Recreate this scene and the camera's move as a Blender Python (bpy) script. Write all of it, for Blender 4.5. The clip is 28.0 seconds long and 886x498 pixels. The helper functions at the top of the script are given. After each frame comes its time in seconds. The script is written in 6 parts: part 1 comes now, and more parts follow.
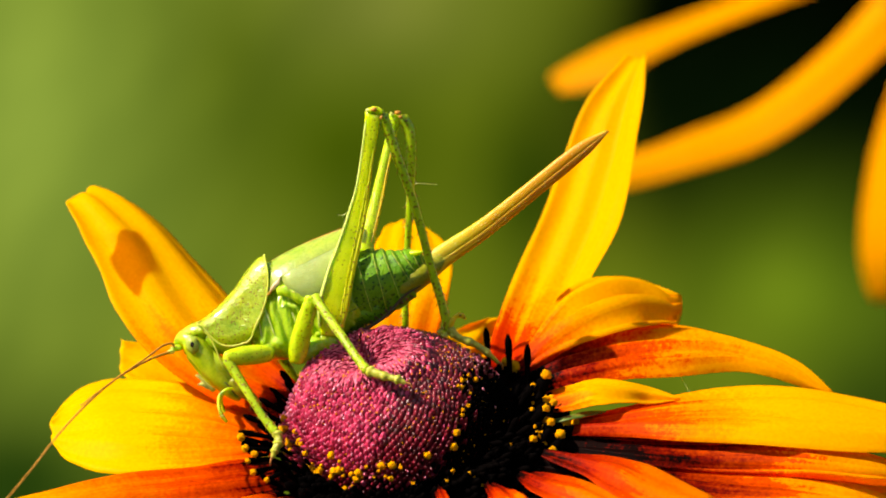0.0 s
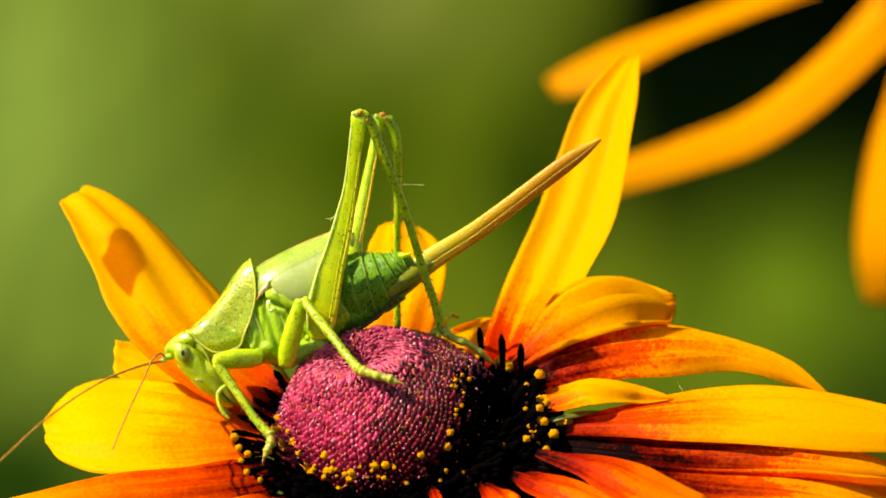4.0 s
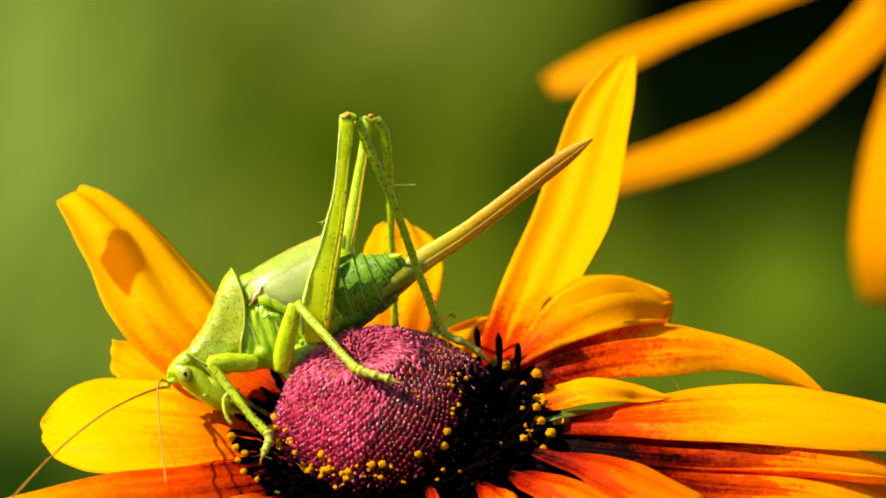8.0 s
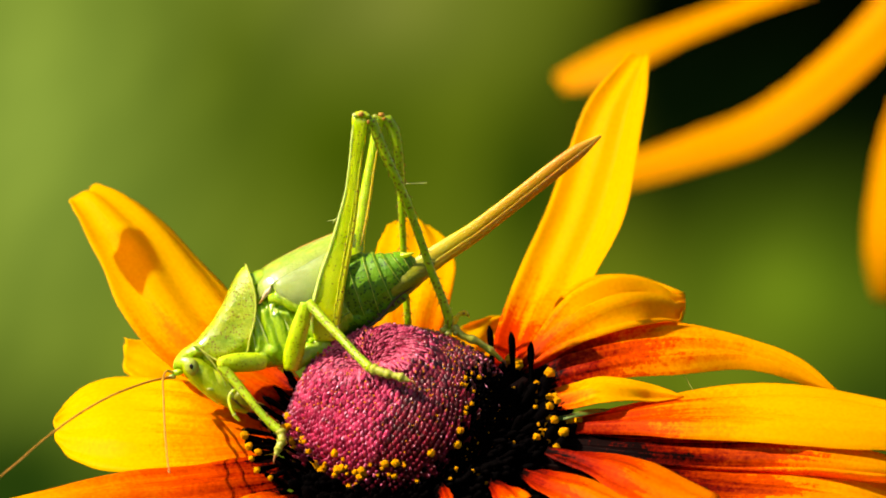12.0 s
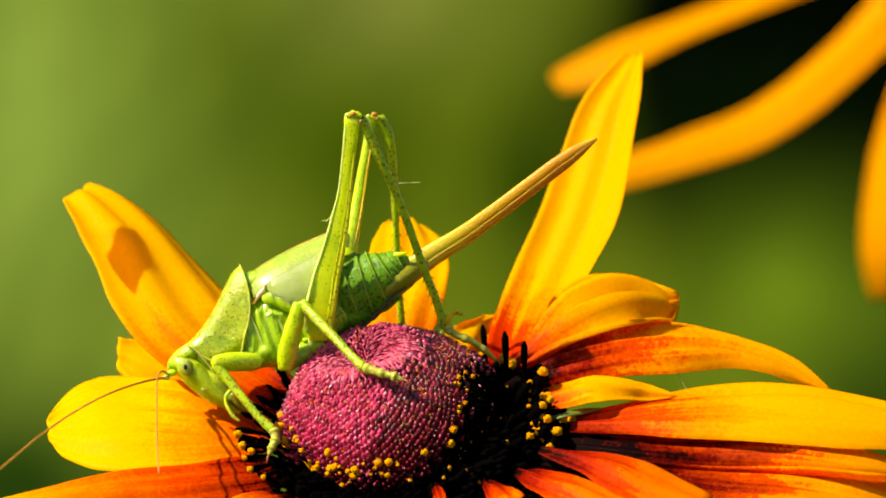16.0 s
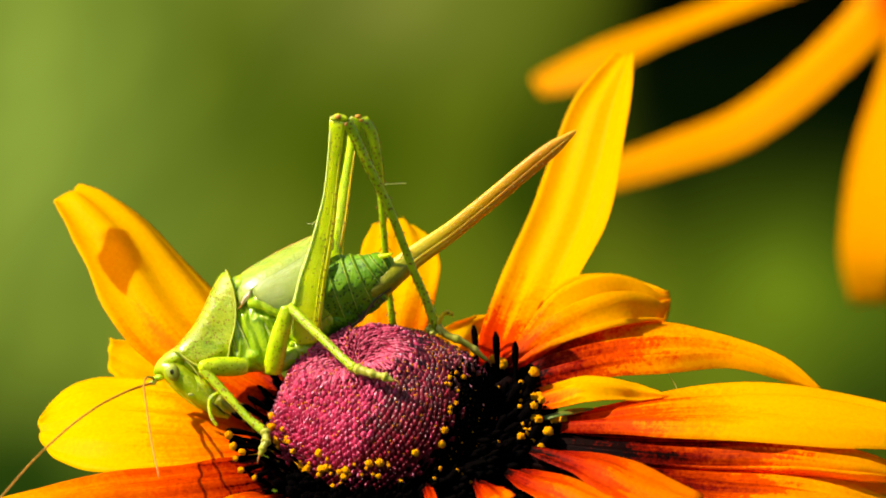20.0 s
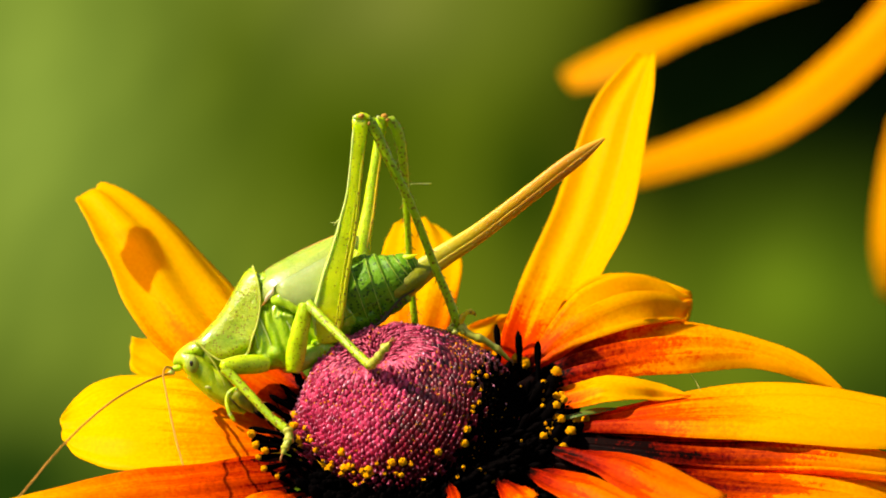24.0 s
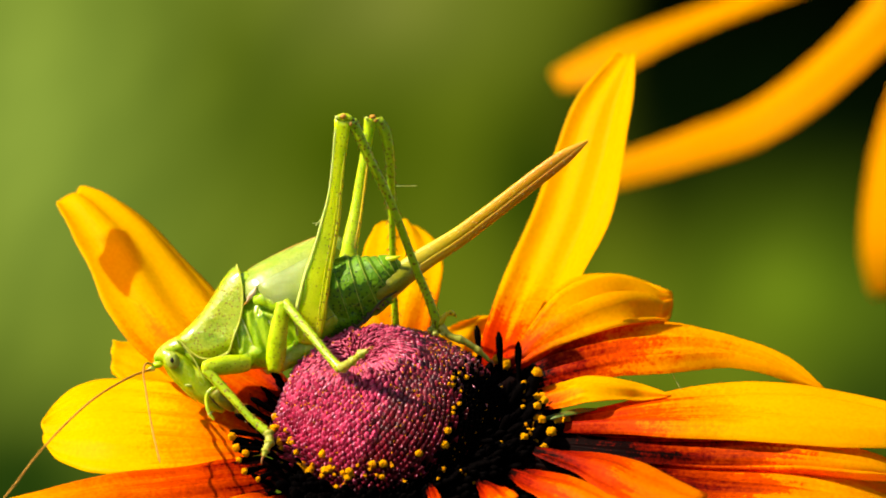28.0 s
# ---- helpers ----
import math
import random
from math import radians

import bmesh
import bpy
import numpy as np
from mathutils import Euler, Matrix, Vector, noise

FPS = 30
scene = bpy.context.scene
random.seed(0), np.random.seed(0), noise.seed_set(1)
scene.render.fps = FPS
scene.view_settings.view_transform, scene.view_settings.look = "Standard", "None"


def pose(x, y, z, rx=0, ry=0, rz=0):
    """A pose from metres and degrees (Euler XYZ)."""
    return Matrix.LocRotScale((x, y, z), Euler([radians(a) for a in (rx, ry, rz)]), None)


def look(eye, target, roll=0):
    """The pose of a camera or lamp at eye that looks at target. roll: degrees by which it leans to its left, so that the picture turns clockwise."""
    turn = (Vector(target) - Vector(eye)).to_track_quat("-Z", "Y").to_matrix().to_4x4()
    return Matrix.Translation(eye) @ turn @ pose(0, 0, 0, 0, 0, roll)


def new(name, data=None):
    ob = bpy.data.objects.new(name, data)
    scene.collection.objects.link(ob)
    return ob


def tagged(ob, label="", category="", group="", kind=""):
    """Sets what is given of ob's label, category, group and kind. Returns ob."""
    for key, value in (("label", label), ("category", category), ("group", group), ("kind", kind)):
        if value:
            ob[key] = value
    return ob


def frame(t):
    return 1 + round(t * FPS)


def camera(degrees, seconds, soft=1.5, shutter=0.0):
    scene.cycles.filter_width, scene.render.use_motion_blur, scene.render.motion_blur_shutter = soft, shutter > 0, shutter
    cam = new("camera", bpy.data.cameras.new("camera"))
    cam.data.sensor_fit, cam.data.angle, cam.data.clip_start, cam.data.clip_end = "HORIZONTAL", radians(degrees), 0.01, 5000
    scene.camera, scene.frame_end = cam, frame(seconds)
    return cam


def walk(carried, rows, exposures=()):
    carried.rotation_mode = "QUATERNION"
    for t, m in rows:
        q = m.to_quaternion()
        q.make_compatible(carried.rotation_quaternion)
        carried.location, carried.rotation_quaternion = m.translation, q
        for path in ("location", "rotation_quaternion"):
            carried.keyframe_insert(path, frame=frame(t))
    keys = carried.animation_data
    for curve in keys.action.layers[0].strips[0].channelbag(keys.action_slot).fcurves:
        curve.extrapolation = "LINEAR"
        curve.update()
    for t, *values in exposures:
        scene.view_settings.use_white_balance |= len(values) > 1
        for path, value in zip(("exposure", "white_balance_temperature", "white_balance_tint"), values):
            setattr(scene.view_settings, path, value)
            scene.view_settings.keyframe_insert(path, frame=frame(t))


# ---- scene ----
cam = camera(12.0, 28.0, soft=1.8)
cam.data.dof.use_dof = True
cam.data.dof.focus_distance = 0.297
cam.data.dof.aperture_fstop = 50.0
EYE, AIM = (0.0, -0.3, 0.5), (0.0, 0.0, 0.5)
walk(cam, [(0.0, look(EYE, AIM)), (28.0, look(EYE, AIM))], exposures=[(0.0, 1.0, 7000, 10), (28.0, 1.0, 7000, 10)])

# ---- light ----
SUN = Vector((-0.66, -0.29, 0.69)).normalized()
world = bpy.data.worlds.new("sky")
scene.world = world
world.use_nodes = True
wn = world.node_tree.nodes
sky = wn.new("ShaderNodeTexSky")
sky.sky_type, sky.sun_disc = "NISHITA", False
sky.sun_elevation = math.asin(SUN.z)
sky.sun_rotation = math.atan2(SUN.x, SUN.y)
world.node_tree.links.new(sky.outputs[0], wn["Background"].inputs[0])
wn["Background"].inputs[1].default_value = 0.065
lamp = bpy.data.lights.new("sun", "SUN")
lamp.energy, lamp.angle, lamp.color = 4.8, radians(0.6), (1.0, 0.91, 0.76)
sun = new("sun", lamp)
sun.matrix_world = look(SUN * 3.0, (0, 0, 0))


# ---- materials ----
def nodes(name):
    m = bpy.data.materials.new(name)
    m.use_nodes = True
    t = m.node_tree
    return m, t, t.nodes["Principled BSDF"], t.nodes["Material Output"]


def link(t, a, b):
    t.links.new(a, b)


def add(t, kind, **kw):
    n = t.nodes.new(kind)
    for key, value in kw.items():
        n.inputs[key].default_value = value
    return n


def ramp(t, fac, stops):
    r = t.nodes.new("ShaderNodeValToRGB")
    e = r.color_ramp.elements
    while len(e) < len(stops):
        e.new(0.5)
    for el, (p, c) in zip(e, stops):
        el.position, el.color = p, (*c, 1.0)
    link(t, fac, r.inputs[0])
    return r.outputs[0]


def mix(t, fac, a, b, blend="MIX"):
    n = t.nodes.new("ShaderNodeMix")
    n.data_type, n.blend_type = "RGBA", blend
    for sock, v in ((n.inputs[0], fac), (n.inputs[6], a), (n.inputs[7], b)):
        if isinstance(v, (int, float)):
            sock.default_value = v
        elif isinstance(v, tuple):
            sock.default_value = (*v, 1.0)
        else:
            link(t, v, sock)
    return n.outputs[2]


def math_node(t, op, a, b=0.0, clamp=False):
    n = t.nodes.new("ShaderNodeMath")
    n.operation, n.use_clamp = op, clamp
    for sock, v in zip(n.inputs, (a, b)):
        if isinstance(v, (int, float)):
            sock.default_value = v
        else:
            link(t, v, sock)
    return n.outputs[0]


def noise_node(t, vec, scale, detail=3.0, rough=0.55):
    n = add(t, "ShaderNodeTexNoise", Scale=scale, Detail=detail, Roughness=rough)
    if vec is not None:
        link(t, vec, n.inputs["Vector"])
    return n.outputs["Fac"]


def stretch(t, vec, sx, sy, sz):
    n = t.nodes.new("ShaderNodeMapping")
    n.inputs["Scale"].default_value = (sx, sy, sz)
    link(t, vec, n.inputs["Vector"])
    return n.outputs[0]


def bump(t, bsdf, height, strength, distance):
    b = add(t, "ShaderNodeBump", Strength=strength, Distance=distance)
    link(t, height, b.inputs["Height"])
    link(t, b.outputs[0], bsdf.inputs["Normal"])
    return b.outputs[0]


def petal_material(name, reach, foot=0.06, yellow=(0.95, 0.52, 0.0), orange=(0.88, 0.10, 0.0), red=(0.44, 0.012, 0.0), glow=0.52, black=0.0, ragged=1.0):
    """Ray floret: red-brown at its foot, orange and then yellow towards the tip. reach: how far the orange runs."""
    m, t, b, out = nodes(name)
    tc = t.nodes.new("ShaderNodeTexCoord")
    uv = tc.outputs["UV"]
    sep = t.nodes.new("ShaderNodeSeparateXYZ")
    link(t, uv, sep.inputs[0])
    rnd = t.nodes.new("ShaderNodeObjectInfo").outputs["Random"]
    off = t.nodes.new("ShaderNodeVectorMath")
    link(t, uv, off.inputs[0])
    away = t.nodes.new("ShaderNodeCombineXYZ")
    for k in range(3):
        link(t, math_node(t, "MULTIPLY", rnd, (17.0, 9.0, 23.0)[k]), away.inputs[k])
    link(t, away.outputs[0], off.inputs[1])
    uv = off.outputs[0]
    streak = noise_node(t, stretch(t, uv, 1.6, 7.0, 1.0), 1.0, 3.0, 0.5)
    fine = noise_node(t, stretch(t, uv, 5.0, 45.0, 1.0), 1.0, 3.0)
    cell = noise_node(t, tc.outputs["Object"], 3500.0, 4.0, 0.65)
    blot = noise_node(t, tc.outputs["Object"], 520.0, 3.0)
    x = math_node(t, "DIVIDE", sep.outputs[0], reach)
    vein = noise_node(t, stretch(t, uv, 1.1, 20.0, 1.0), 1.0, 3.0, 0.6)
    for fac, k in ((streak, 0.55), (vein, 0.34), (blot, 0.28), (cell, 0.34), (fine, 0.22), (rnd, 0.10)):
        x = math_node(t, "ADD", x, math_node(t, "MULTIPLY", math_node(t, "SUBTRACT", fac, 0.5), k * ragged))
    deep = tuple(0.55 * p + 0.45 * q for p, q in zip(orange, red))
    amber = tuple(0.5 * (p + q) for p, q in zip(orange, yellow))
    col = ramp(t, x, [(max(black, foot * 0.7), (0.008, 0.001, 0.0005)), (foot + 0.06, red), (foot + 0.20, deep), (foot + 0.34, orange), (0.76, amber), (1.0, yellow)])
    tone2 = ramp(t, cell, [(0.3, (0.84, 0.72, 0.7)), (0.7, (1.0, 1.0, 1.0))])
    col = mix(t, 0.6, col, mix(t, 1.0, col, tone2, "MULTIPLY"))
    link(t, col, b.inputs["Base Color"])
    b.inputs["Roughness"].default_value = 0.55
    b.inputs["Specular IOR Level"].default_value = 0.05
    hgt = math_node(t, "ADD", math_node(t, "MULTIPLY", fine, 0.25), math_node(t, "MULTIPLY", cell, 0.5))
    nrm = bump(t, b, hgt, 0.45, 0.0002)
    tr = t.nodes.new("ShaderNodeBsdfTranslucent")
    link(t, mix(t, 1.0, col, (1.0, 0.80, 0.5), "MULTIPLY"), tr.inputs[0])
    link(t, nrm, tr.inputs["Normal"])
    ms = t.nodes.new("ShaderNodeMixShader")
    ms.inputs[0].default_value = glow
    link(t, b.outputs[0], ms.inputs[1])
    link(t, tr.outputs[0], ms.inputs[2])
    link(t, ms.outputs[0], out.inputs[0])
    return m


def cuticle(name, low, high, rough=0.32, spots=0.0, spot=(0.10, 0.05, 0.01), dot=0.20, size=3600.0, rugged=0.55, glow=0.22, scale=500.0, coat=0.0):
    """Insect skin: two greens in soft patches, dark pin-prick spots, a waxy gloss."""
    m, t, b, out = nodes(name)
    tc = t.nodes.new("ShaderNodeTexCoord")
    ob = tc.outputs["Object"]
    col = ramp(t, noise_node(t, ob, scale, 4.0), [(0.32, low), (0.68, high)])
    col = mix(t, 0.35, col, ramp(t, noise_node(t, ob, scale * 6, 2.0), [(0.35, low), (0.65, high)]))
    if spots > 0:
        v = add(t, "ShaderNodeTexVoronoi", Scale=size)
        link(t, ob, v.inputs["Vector"])
        near = math_node(t, "LESS_THAN", v.outputs["Distance"], dot)
        sepc = t.nodes.new("ShaderNodeSeparateColor")
        link(t, v.outputs["Color"], sepc.inputs[0])
        pick = math_node(t, "LESS_THAN", sepc.outputs[0], spots)
        col = mix(t, math_node(t, "MULTIPLY", math_node(t, "MULTIPLY", near, pick), 0.8), col, spot)
    link(t, col, b.inputs["Base Color"])
    b.inputs["Roughness"].default_value = rough
    b.inputs["Specular IOR Level"].default_value = 0.3
    b.inputs["Coat Weight"].default_value = 0.7 * coat
    b.inputs["Coat Roughness"].default_value = 0.1
    hgt = math_node(t, "ADD", noise_node(t, ob, 5000.0, 3.0), math_node(t, "MULTIPLY", noise_node(t, ob, 2100.0, 3.0), 1.4))
    bump(t, b, hgt, rugged, 0.00012)
    b.inputs["Subsurface Weight"].default_value = min(1.0, 2.0 * glow)
    b.inputs["Subsurface Radius"].default_value = (0.8, 1.0, 0.25)
    b.inputs["Subsurface Scale"].default_value = 0.0009
    return m


def femur_skin():
    """Flat face of the hind femur: green, with a herringbone of darker dashes and dark pin-pricks."""
    m, t, b, out = nodes("femur_skin")
    tc = t.nodes.new("ShaderNodeTexCoord")
    ob = tc.outputs["Object"]
    sep = t.nodes.new("ShaderNodeSeparateXYZ")
    link(t, ob, sep.inputs[0])
    col = ramp(t, noise_node(t, ob, 700.0, 4.0), [(0.32, (0.48, 0.62, 0.002)), (0.68, (0.68, 0.78, 0.010))])
    slant = math_node(t, "ADD", sep.outputs[0], math_node(t, "MULTIPLY", math_node(t, "ABSOLUTE", math_node(t, "ADD", sep.outputs[2], 0.0001)), 1.3))
    slant = math_node(t, "ADD", slant, math_node(t, "MULTIPLY", noise_node(t, ob, 900.0), 0.00012))
    wave = math_node(t, "SINE", math_node(t, "MULTIPLY", slant, 25000.0))
    dash = math_node(t, "MULTIPLY", math_node(t, "GREATER_THAN", wave, 0.35), math_node(t, "GREATER_THAN", noise_node(t, ob, 2600.0, 2.0), 0.46))
    low = math_node(t, "MULTIPLY", math_node(t, "SUBTRACT", 0.0100, sep.outputs[0]), 220.0, True)
    col = mix(t, math_node(t, "MULTIPLY", math_node(t, "MULTIPLY", dash, low), 0.10), col, (0.09, 0.20, 0.002))
    v = add(t, "ShaderNodeTexVoronoi", Scale=3400.0)
    link(t, ob, v.inputs["Vector"])
    sepc = t.nodes.new("ShaderNodeSeparateColor")
    link(t, v.outputs["Color"], sepc.inputs[0])
    dots = math_node(t, "MULTIPLY", math_node(t, "LESS_THAN", v.outputs["Distance"], 0.21), math_node(t, "LESS_THAN", sepc.outputs[0], 0.8))
    col = mix(t, math_node(t, "MULTIPLY", dots, 0.6), col, (0.09, 0.06, 0.003))
    link(t, col, b.inputs["Base Color"])
    b.inputs["Roughness"].default_value = 0.26
    b.inputs["Coat Weight"].default_value = 0.3
    b.inputs["Coat Roughness"].default_value = 0.12
    hgt = math_node(t, "ADD", math_node(t, "MULTIPLY", math_node(t, "MULTIPLY", wave, low), 0.06), noise_node(t, ob, 4500.0, 3.0))
    bump(t, b, hgt, 0.5, 0.00012)
    b.inputs["Subsurface Weight"].default_value = 0.8
    b.inputs["Subsurface Radius"].default_value = (0.8, 1.0, 0.2)
    b.inputs["Subsurface Scale"].default_value = 0.0010
    return m


def plain(name, low, high, rough=0.6, scale=900.0, spec=0.4, island=False, bumpy=0.3):
    m, t, b, out = nodes(name)
    tc = t.nodes.new("ShaderNodeTexCoord")
    if island:
        fac = t.nodes.new("ShaderNodeNewGeometry").outputs["Random Per Island"]
    else:
        fac = noise_node(t, tc.outputs["Object"], scale, 4.0)
    col = ramp(t, fac, [(0.25, low), (0.75, high)])
    fine = ramp(t, noise_node(t, tc.outputs["Object"], scale * 5, 2.0), [(0.3, (0.7, 0.7, 0.7)), (0.7, (1, 1, 1))])
    link(t, mix(t, 0.6, col, mix(t, 1.0, col, fine, "MULTIPLY")), b.inputs["Base Color"])
    b.inputs["Roughness"].default_value = rough
    b.inputs["Specular IOR Level"].default_value = spec
    bump(t, b, noise_node(t, tc.outputs["Object"], scale * 4, 3.0), bumpy, 0.0002)
    return m


def blade_skin(name, depth):
    """Horn of the ovipositor: yellow-green at its foot, golden brown on, with pale pin-pricks."""
    m, t, b, out = nodes(name)
    tc = t.nodes.new("ShaderNodeTexCoord")
    ob = tc.outputs["Object"]
    sep = t.nodes.new("ShaderNodeSeparateXYZ")
    link(t, ob, sep.inputs[0])
    along = math_node(t, "MULTIPLY", sep.outputs[0], 75.0)
    along = math_node(t, "ADD", along, math_node(t, "MULTIPLY", math_node(t, "SUBTRACT", noise_node(t, ob, 700.0), 0.5), 0.3))
    col = ramp(t, along, [(0.0, (0.50, 0.50, 0.07)), (0.16, (0.52, 0.40, 0.014)), (0.4, (0.50, 0.28, 0.004)), (0.8, (0.48, 0.205, 0.004)), (1.0, (0.54, 0.31, 0.02))])
    col = mix(t, 1.0, col, (1.0, depth, depth * depth), "MULTIPLY")
    v = add(t, "ShaderNodeTexVoronoi", Scale=4200.0)
    link(t, ob, v.inputs["Vector"])
    sepc = t.nodes.new("ShaderNodeSeparateColor")
    link(t, v.outputs["Color"], sepc.inputs[0])
    dots = math_node(t, "MULTIPLY", math_node(t, "LESS_THAN", v.outputs["Distance"], 0.2), math_node(t, "LESS_THAN", sepc.outputs[0], 0.45))
    col = mix(t, math_node(t, "MULTIPLY", dots, 0.6), col, (0.75, 0.66, 0.30))
    link(t, col, b.inputs["Base Color"])
    b.inputs["Roughness"].default_value = 0.40
    b.inputs["Specular IOR Level"].default_value = 0.25
    bump(t, b, noise_node(t, ob, 4500.0, 3.0), 0.4, 0.0001)
    b.inputs["Subsurface Weight"].default_value = 0.6
    b.inputs["Subsurface Radius"].default_value = (1.0, 0.7, 0.15)
    b.inputs["Subsurface Scale"].default_value = 0.0007
    return m


PETAL = petal_material("petal_yellow", 0.44, 0.05, yellow=(0.95, 0.55, 0.0))
PETAL_DEEP = petal_material("petal_orange", 0.88, 0.36, yellow=(0.92, 0.38, 0.0), black=0.36, ragged=0.8)
PETAL_FLAME = petal_material("petal_flame", 0.42, 0.36, orange=(0.86, 0.07, 0.0), red=(0.62, 0.02, 0.0))
PETAL_RUST = petal_material("petal_rust", 0.85, 0.16, black=0.15)
PETAL_MID = petal_material("petal_amber", 0.60, 0.34, yellow=(0.95, 0.48, 0.0), red=(0.36, 0.008, 0.0), ragged=1.6)
PETAL_FOLD = petal_material("petal_folded", 0.46, 0.28, yellow=(0.95, 0.50, 0.0), red=(0.28, 0.006, 0.0))
# the long petal's shade is put into the dark reds of this one
PETAL_SHADY = petal_material("petal_shady", 0.95, 0.30, yellow=(0.92, 0.36, 0.0), black=0.26, red=(0.20, 0.004, 0.0))
PETAL_LONG = petal_material("petal_long", 0.62, 0.31, yellow=(0.95, 0.51, 0.0))
# mahogany darkened further, to paint the deep shade between petals
PETAL_UNDER = petal_material("petal_mahogany", 1.6, 0.4)
PETAL_SHORT = petal_material("petal_pale", 0.46, 0.03, yellow=(0.96, 0.62, 0.0))
PETAL_TONGUE = petal_material("petal_tongue", 0.50, 0.18)
PETAL_GLOW = petal_material("petal_glow", 0.95, 0.40, yellow=(0.92, 0.25, 0.0), orange=(0.86, 0.085, 0.0), ragged=0.9)
PETAL_EMBER = petal_material("petal_ember", 1.1, 0.50, yellow=(0.92, 0.25, 0.0), orange=(0.86, 0.085, 0.0), black=0.28, ragged=0.9)
# long dark foot: real red, with shade from above painted in
PETAL_STRIP = petal_material("petal_strip", 0.84, 0.42, yellow=(0.95, 0.44, 0.0), red=(0.26, 0.006, 0.0), black=0.36, ragged=1.0)
PETAL_FAR = petal_material("petal_far", 0.12, yellow=(0.84, 0.38, 0.0))
BUD = plain("purple_buds", (0.26, 0.006, 0.038), (0.60, 0.040, 0.125), 0.40, 1500.0, 0.35, island=True)
CROWN = plain("pink_crown_buds", (0.42, 0.020, 0.075), (0.74, 0.13, 0.23), 0.4, 1500.0, 0.35, island=True)
GLINT = plain("mauve_tips", (0.56, 0.06, 0.16), (0.82, 0.27, 0.41), 0.3, 1500.0, 0.6, island=True)
DUSK_SHADE = plain("dusky_buds", (0.06, 0.001, 0.006), (0.21, 0.006, 0.022), 0.35, 1500.0, 0.4, island=True)
DOME = plain("purple_cone", (0.18, 0.004, 0.018), (0.30, 0.010, 0.034), 0.6, 1500.0)
BLACK = plain("black_floret", (0.0004, 0.0003, 0.0003), (0.0014, 0.0006, 0.0006), 0.75, 2500.0, 0.012)
POLLEN = plain("pollen", (0.84, 0.30, 0.001), (0.95, 0.44, 0.003), 0.8, 5000.0, 0.05, bumpy=0.8)
STEM = plain("green_stem", (0.06, 0.10, 0.006), (0.12, 0.17, 0.012), 0.6, 300.0)
SKIN = cuticle("green_skin", (0.19, 0.37, 0.004), (0.44, 0.58, 0.020), 0.18, 0.0, coat=0.7, glow=0.4, scale=900.0)
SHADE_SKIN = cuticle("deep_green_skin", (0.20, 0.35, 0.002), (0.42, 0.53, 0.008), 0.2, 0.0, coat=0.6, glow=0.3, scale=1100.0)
SPOTTED = cuticle("green_spotted_skin", (0.22, 0.40, 0.003), (0.48, 0.60, 0.015), 0.25, 0.8, (0.20, 0.09, 0.006), 0.30, 4700.0, coat=0.7, glow=0.5, scale=700.0, rugged=0.6)
LEG = cuticle("leg_skin", (0.28, 0.44, 0.002), (0.52, 0.62, 0.010), 0.24, 0.8, (0.20, 0.18, 0.003), 0.26, 4200.0, coat=0.35, glow=0.4)
SHIN = cuticle("shin_skin", (0.19, 0.33, 0.002), (0.42, 0.53, 0.010), 0.30, 0.95, (0.16, 0.06, 0.004), 0.34, 3700.0, coat=0.25, glow=0.3)
BACK = cuticle("abdomen_skin", (0.060, 0.19, 0.0003), (0.16, 0.33, 0.001), 0.42, 0.9, (0.006, 0.022, 0.001), 0.32, 3800.0, coat=0.0, glow=0.15, scale=1100.0)
EDGE = cuticle("pale_edge", (0.40, 0.46, 0.10), (0.56, 0.60, 0.18), 0.35)
PALE = cuticle("whitish_edge", (0.34, 0.48, 0.06), (0.62, 0.68, 0.20), 0.22, coat=0.4, scale=2600.0)
RIM = cuticle("yellow_rim", (0.42, 0.50, 0.03), (0.58, 0.62, 0.08), 0.35)
WING = cuticle("wing_skin", (0.21, 0.40, 0.02), (0.42, 0.57, 0.07), 0.32, coat=0.2, glow=0.45, scale=900.0, rugged=0.25)
BLADE = blade_skin("ovipositor_skin", 1.0)
BLADE_LOW = blade_skin("ovipositor_low_skin", 0.80)
FEMUR = femur_skin()
EYEBALL = cuticle("eye_skin", (0.22, 0.29, 0.02), (0.36, 0.42, 0.06), 0.12, coat=0.9, glow=0.1, scale=1500.0)
PUPIL = plain("dark_pupil", (0.010, 0.006, 0.003), (0.02, 0.012, 0.006), 0.2)
BROWN = plain("brown_horn", (0.20, 0.06, 0.008), (0.40, 0.14, 0.015), 0.35, 2500.0)
HUSK = plain("dark_husk", (0.03, 0.02, 0.006), (0.09, 0.045, 0.012), 0.5, 2500.0)
def thin_leaf():
    m, t, b, out = nodes("thin_leaf")
    tc = t.nodes.new("ShaderNodeTexCoord")
    link(t, ramp(t, noise_node(t, tc.outputs["Object"], 600.0), [(0.3, (0.30, 0.22, 0.02)), (0.7, (0.45, 0.32, 0.03))]), b.inputs["Base Color"])
    # mostly see-through, to soften the shade this added leaf casts
    tr = t.nodes.new("ShaderNodeBsdfTransparent")
    tr.inputs[0].default_value = (1.0, 0.62, 0.2, 1.0)
    ms = t.nodes.new("ShaderNodeMixShader")
    ms.inputs[0].default_value = 0.66
    link(t, b.outputs[0], ms.inputs[1])
    link(t, tr.outputs[0], ms.inputs[2])
    link(t, ms.outputs[0], out.inputs[0])
    return m


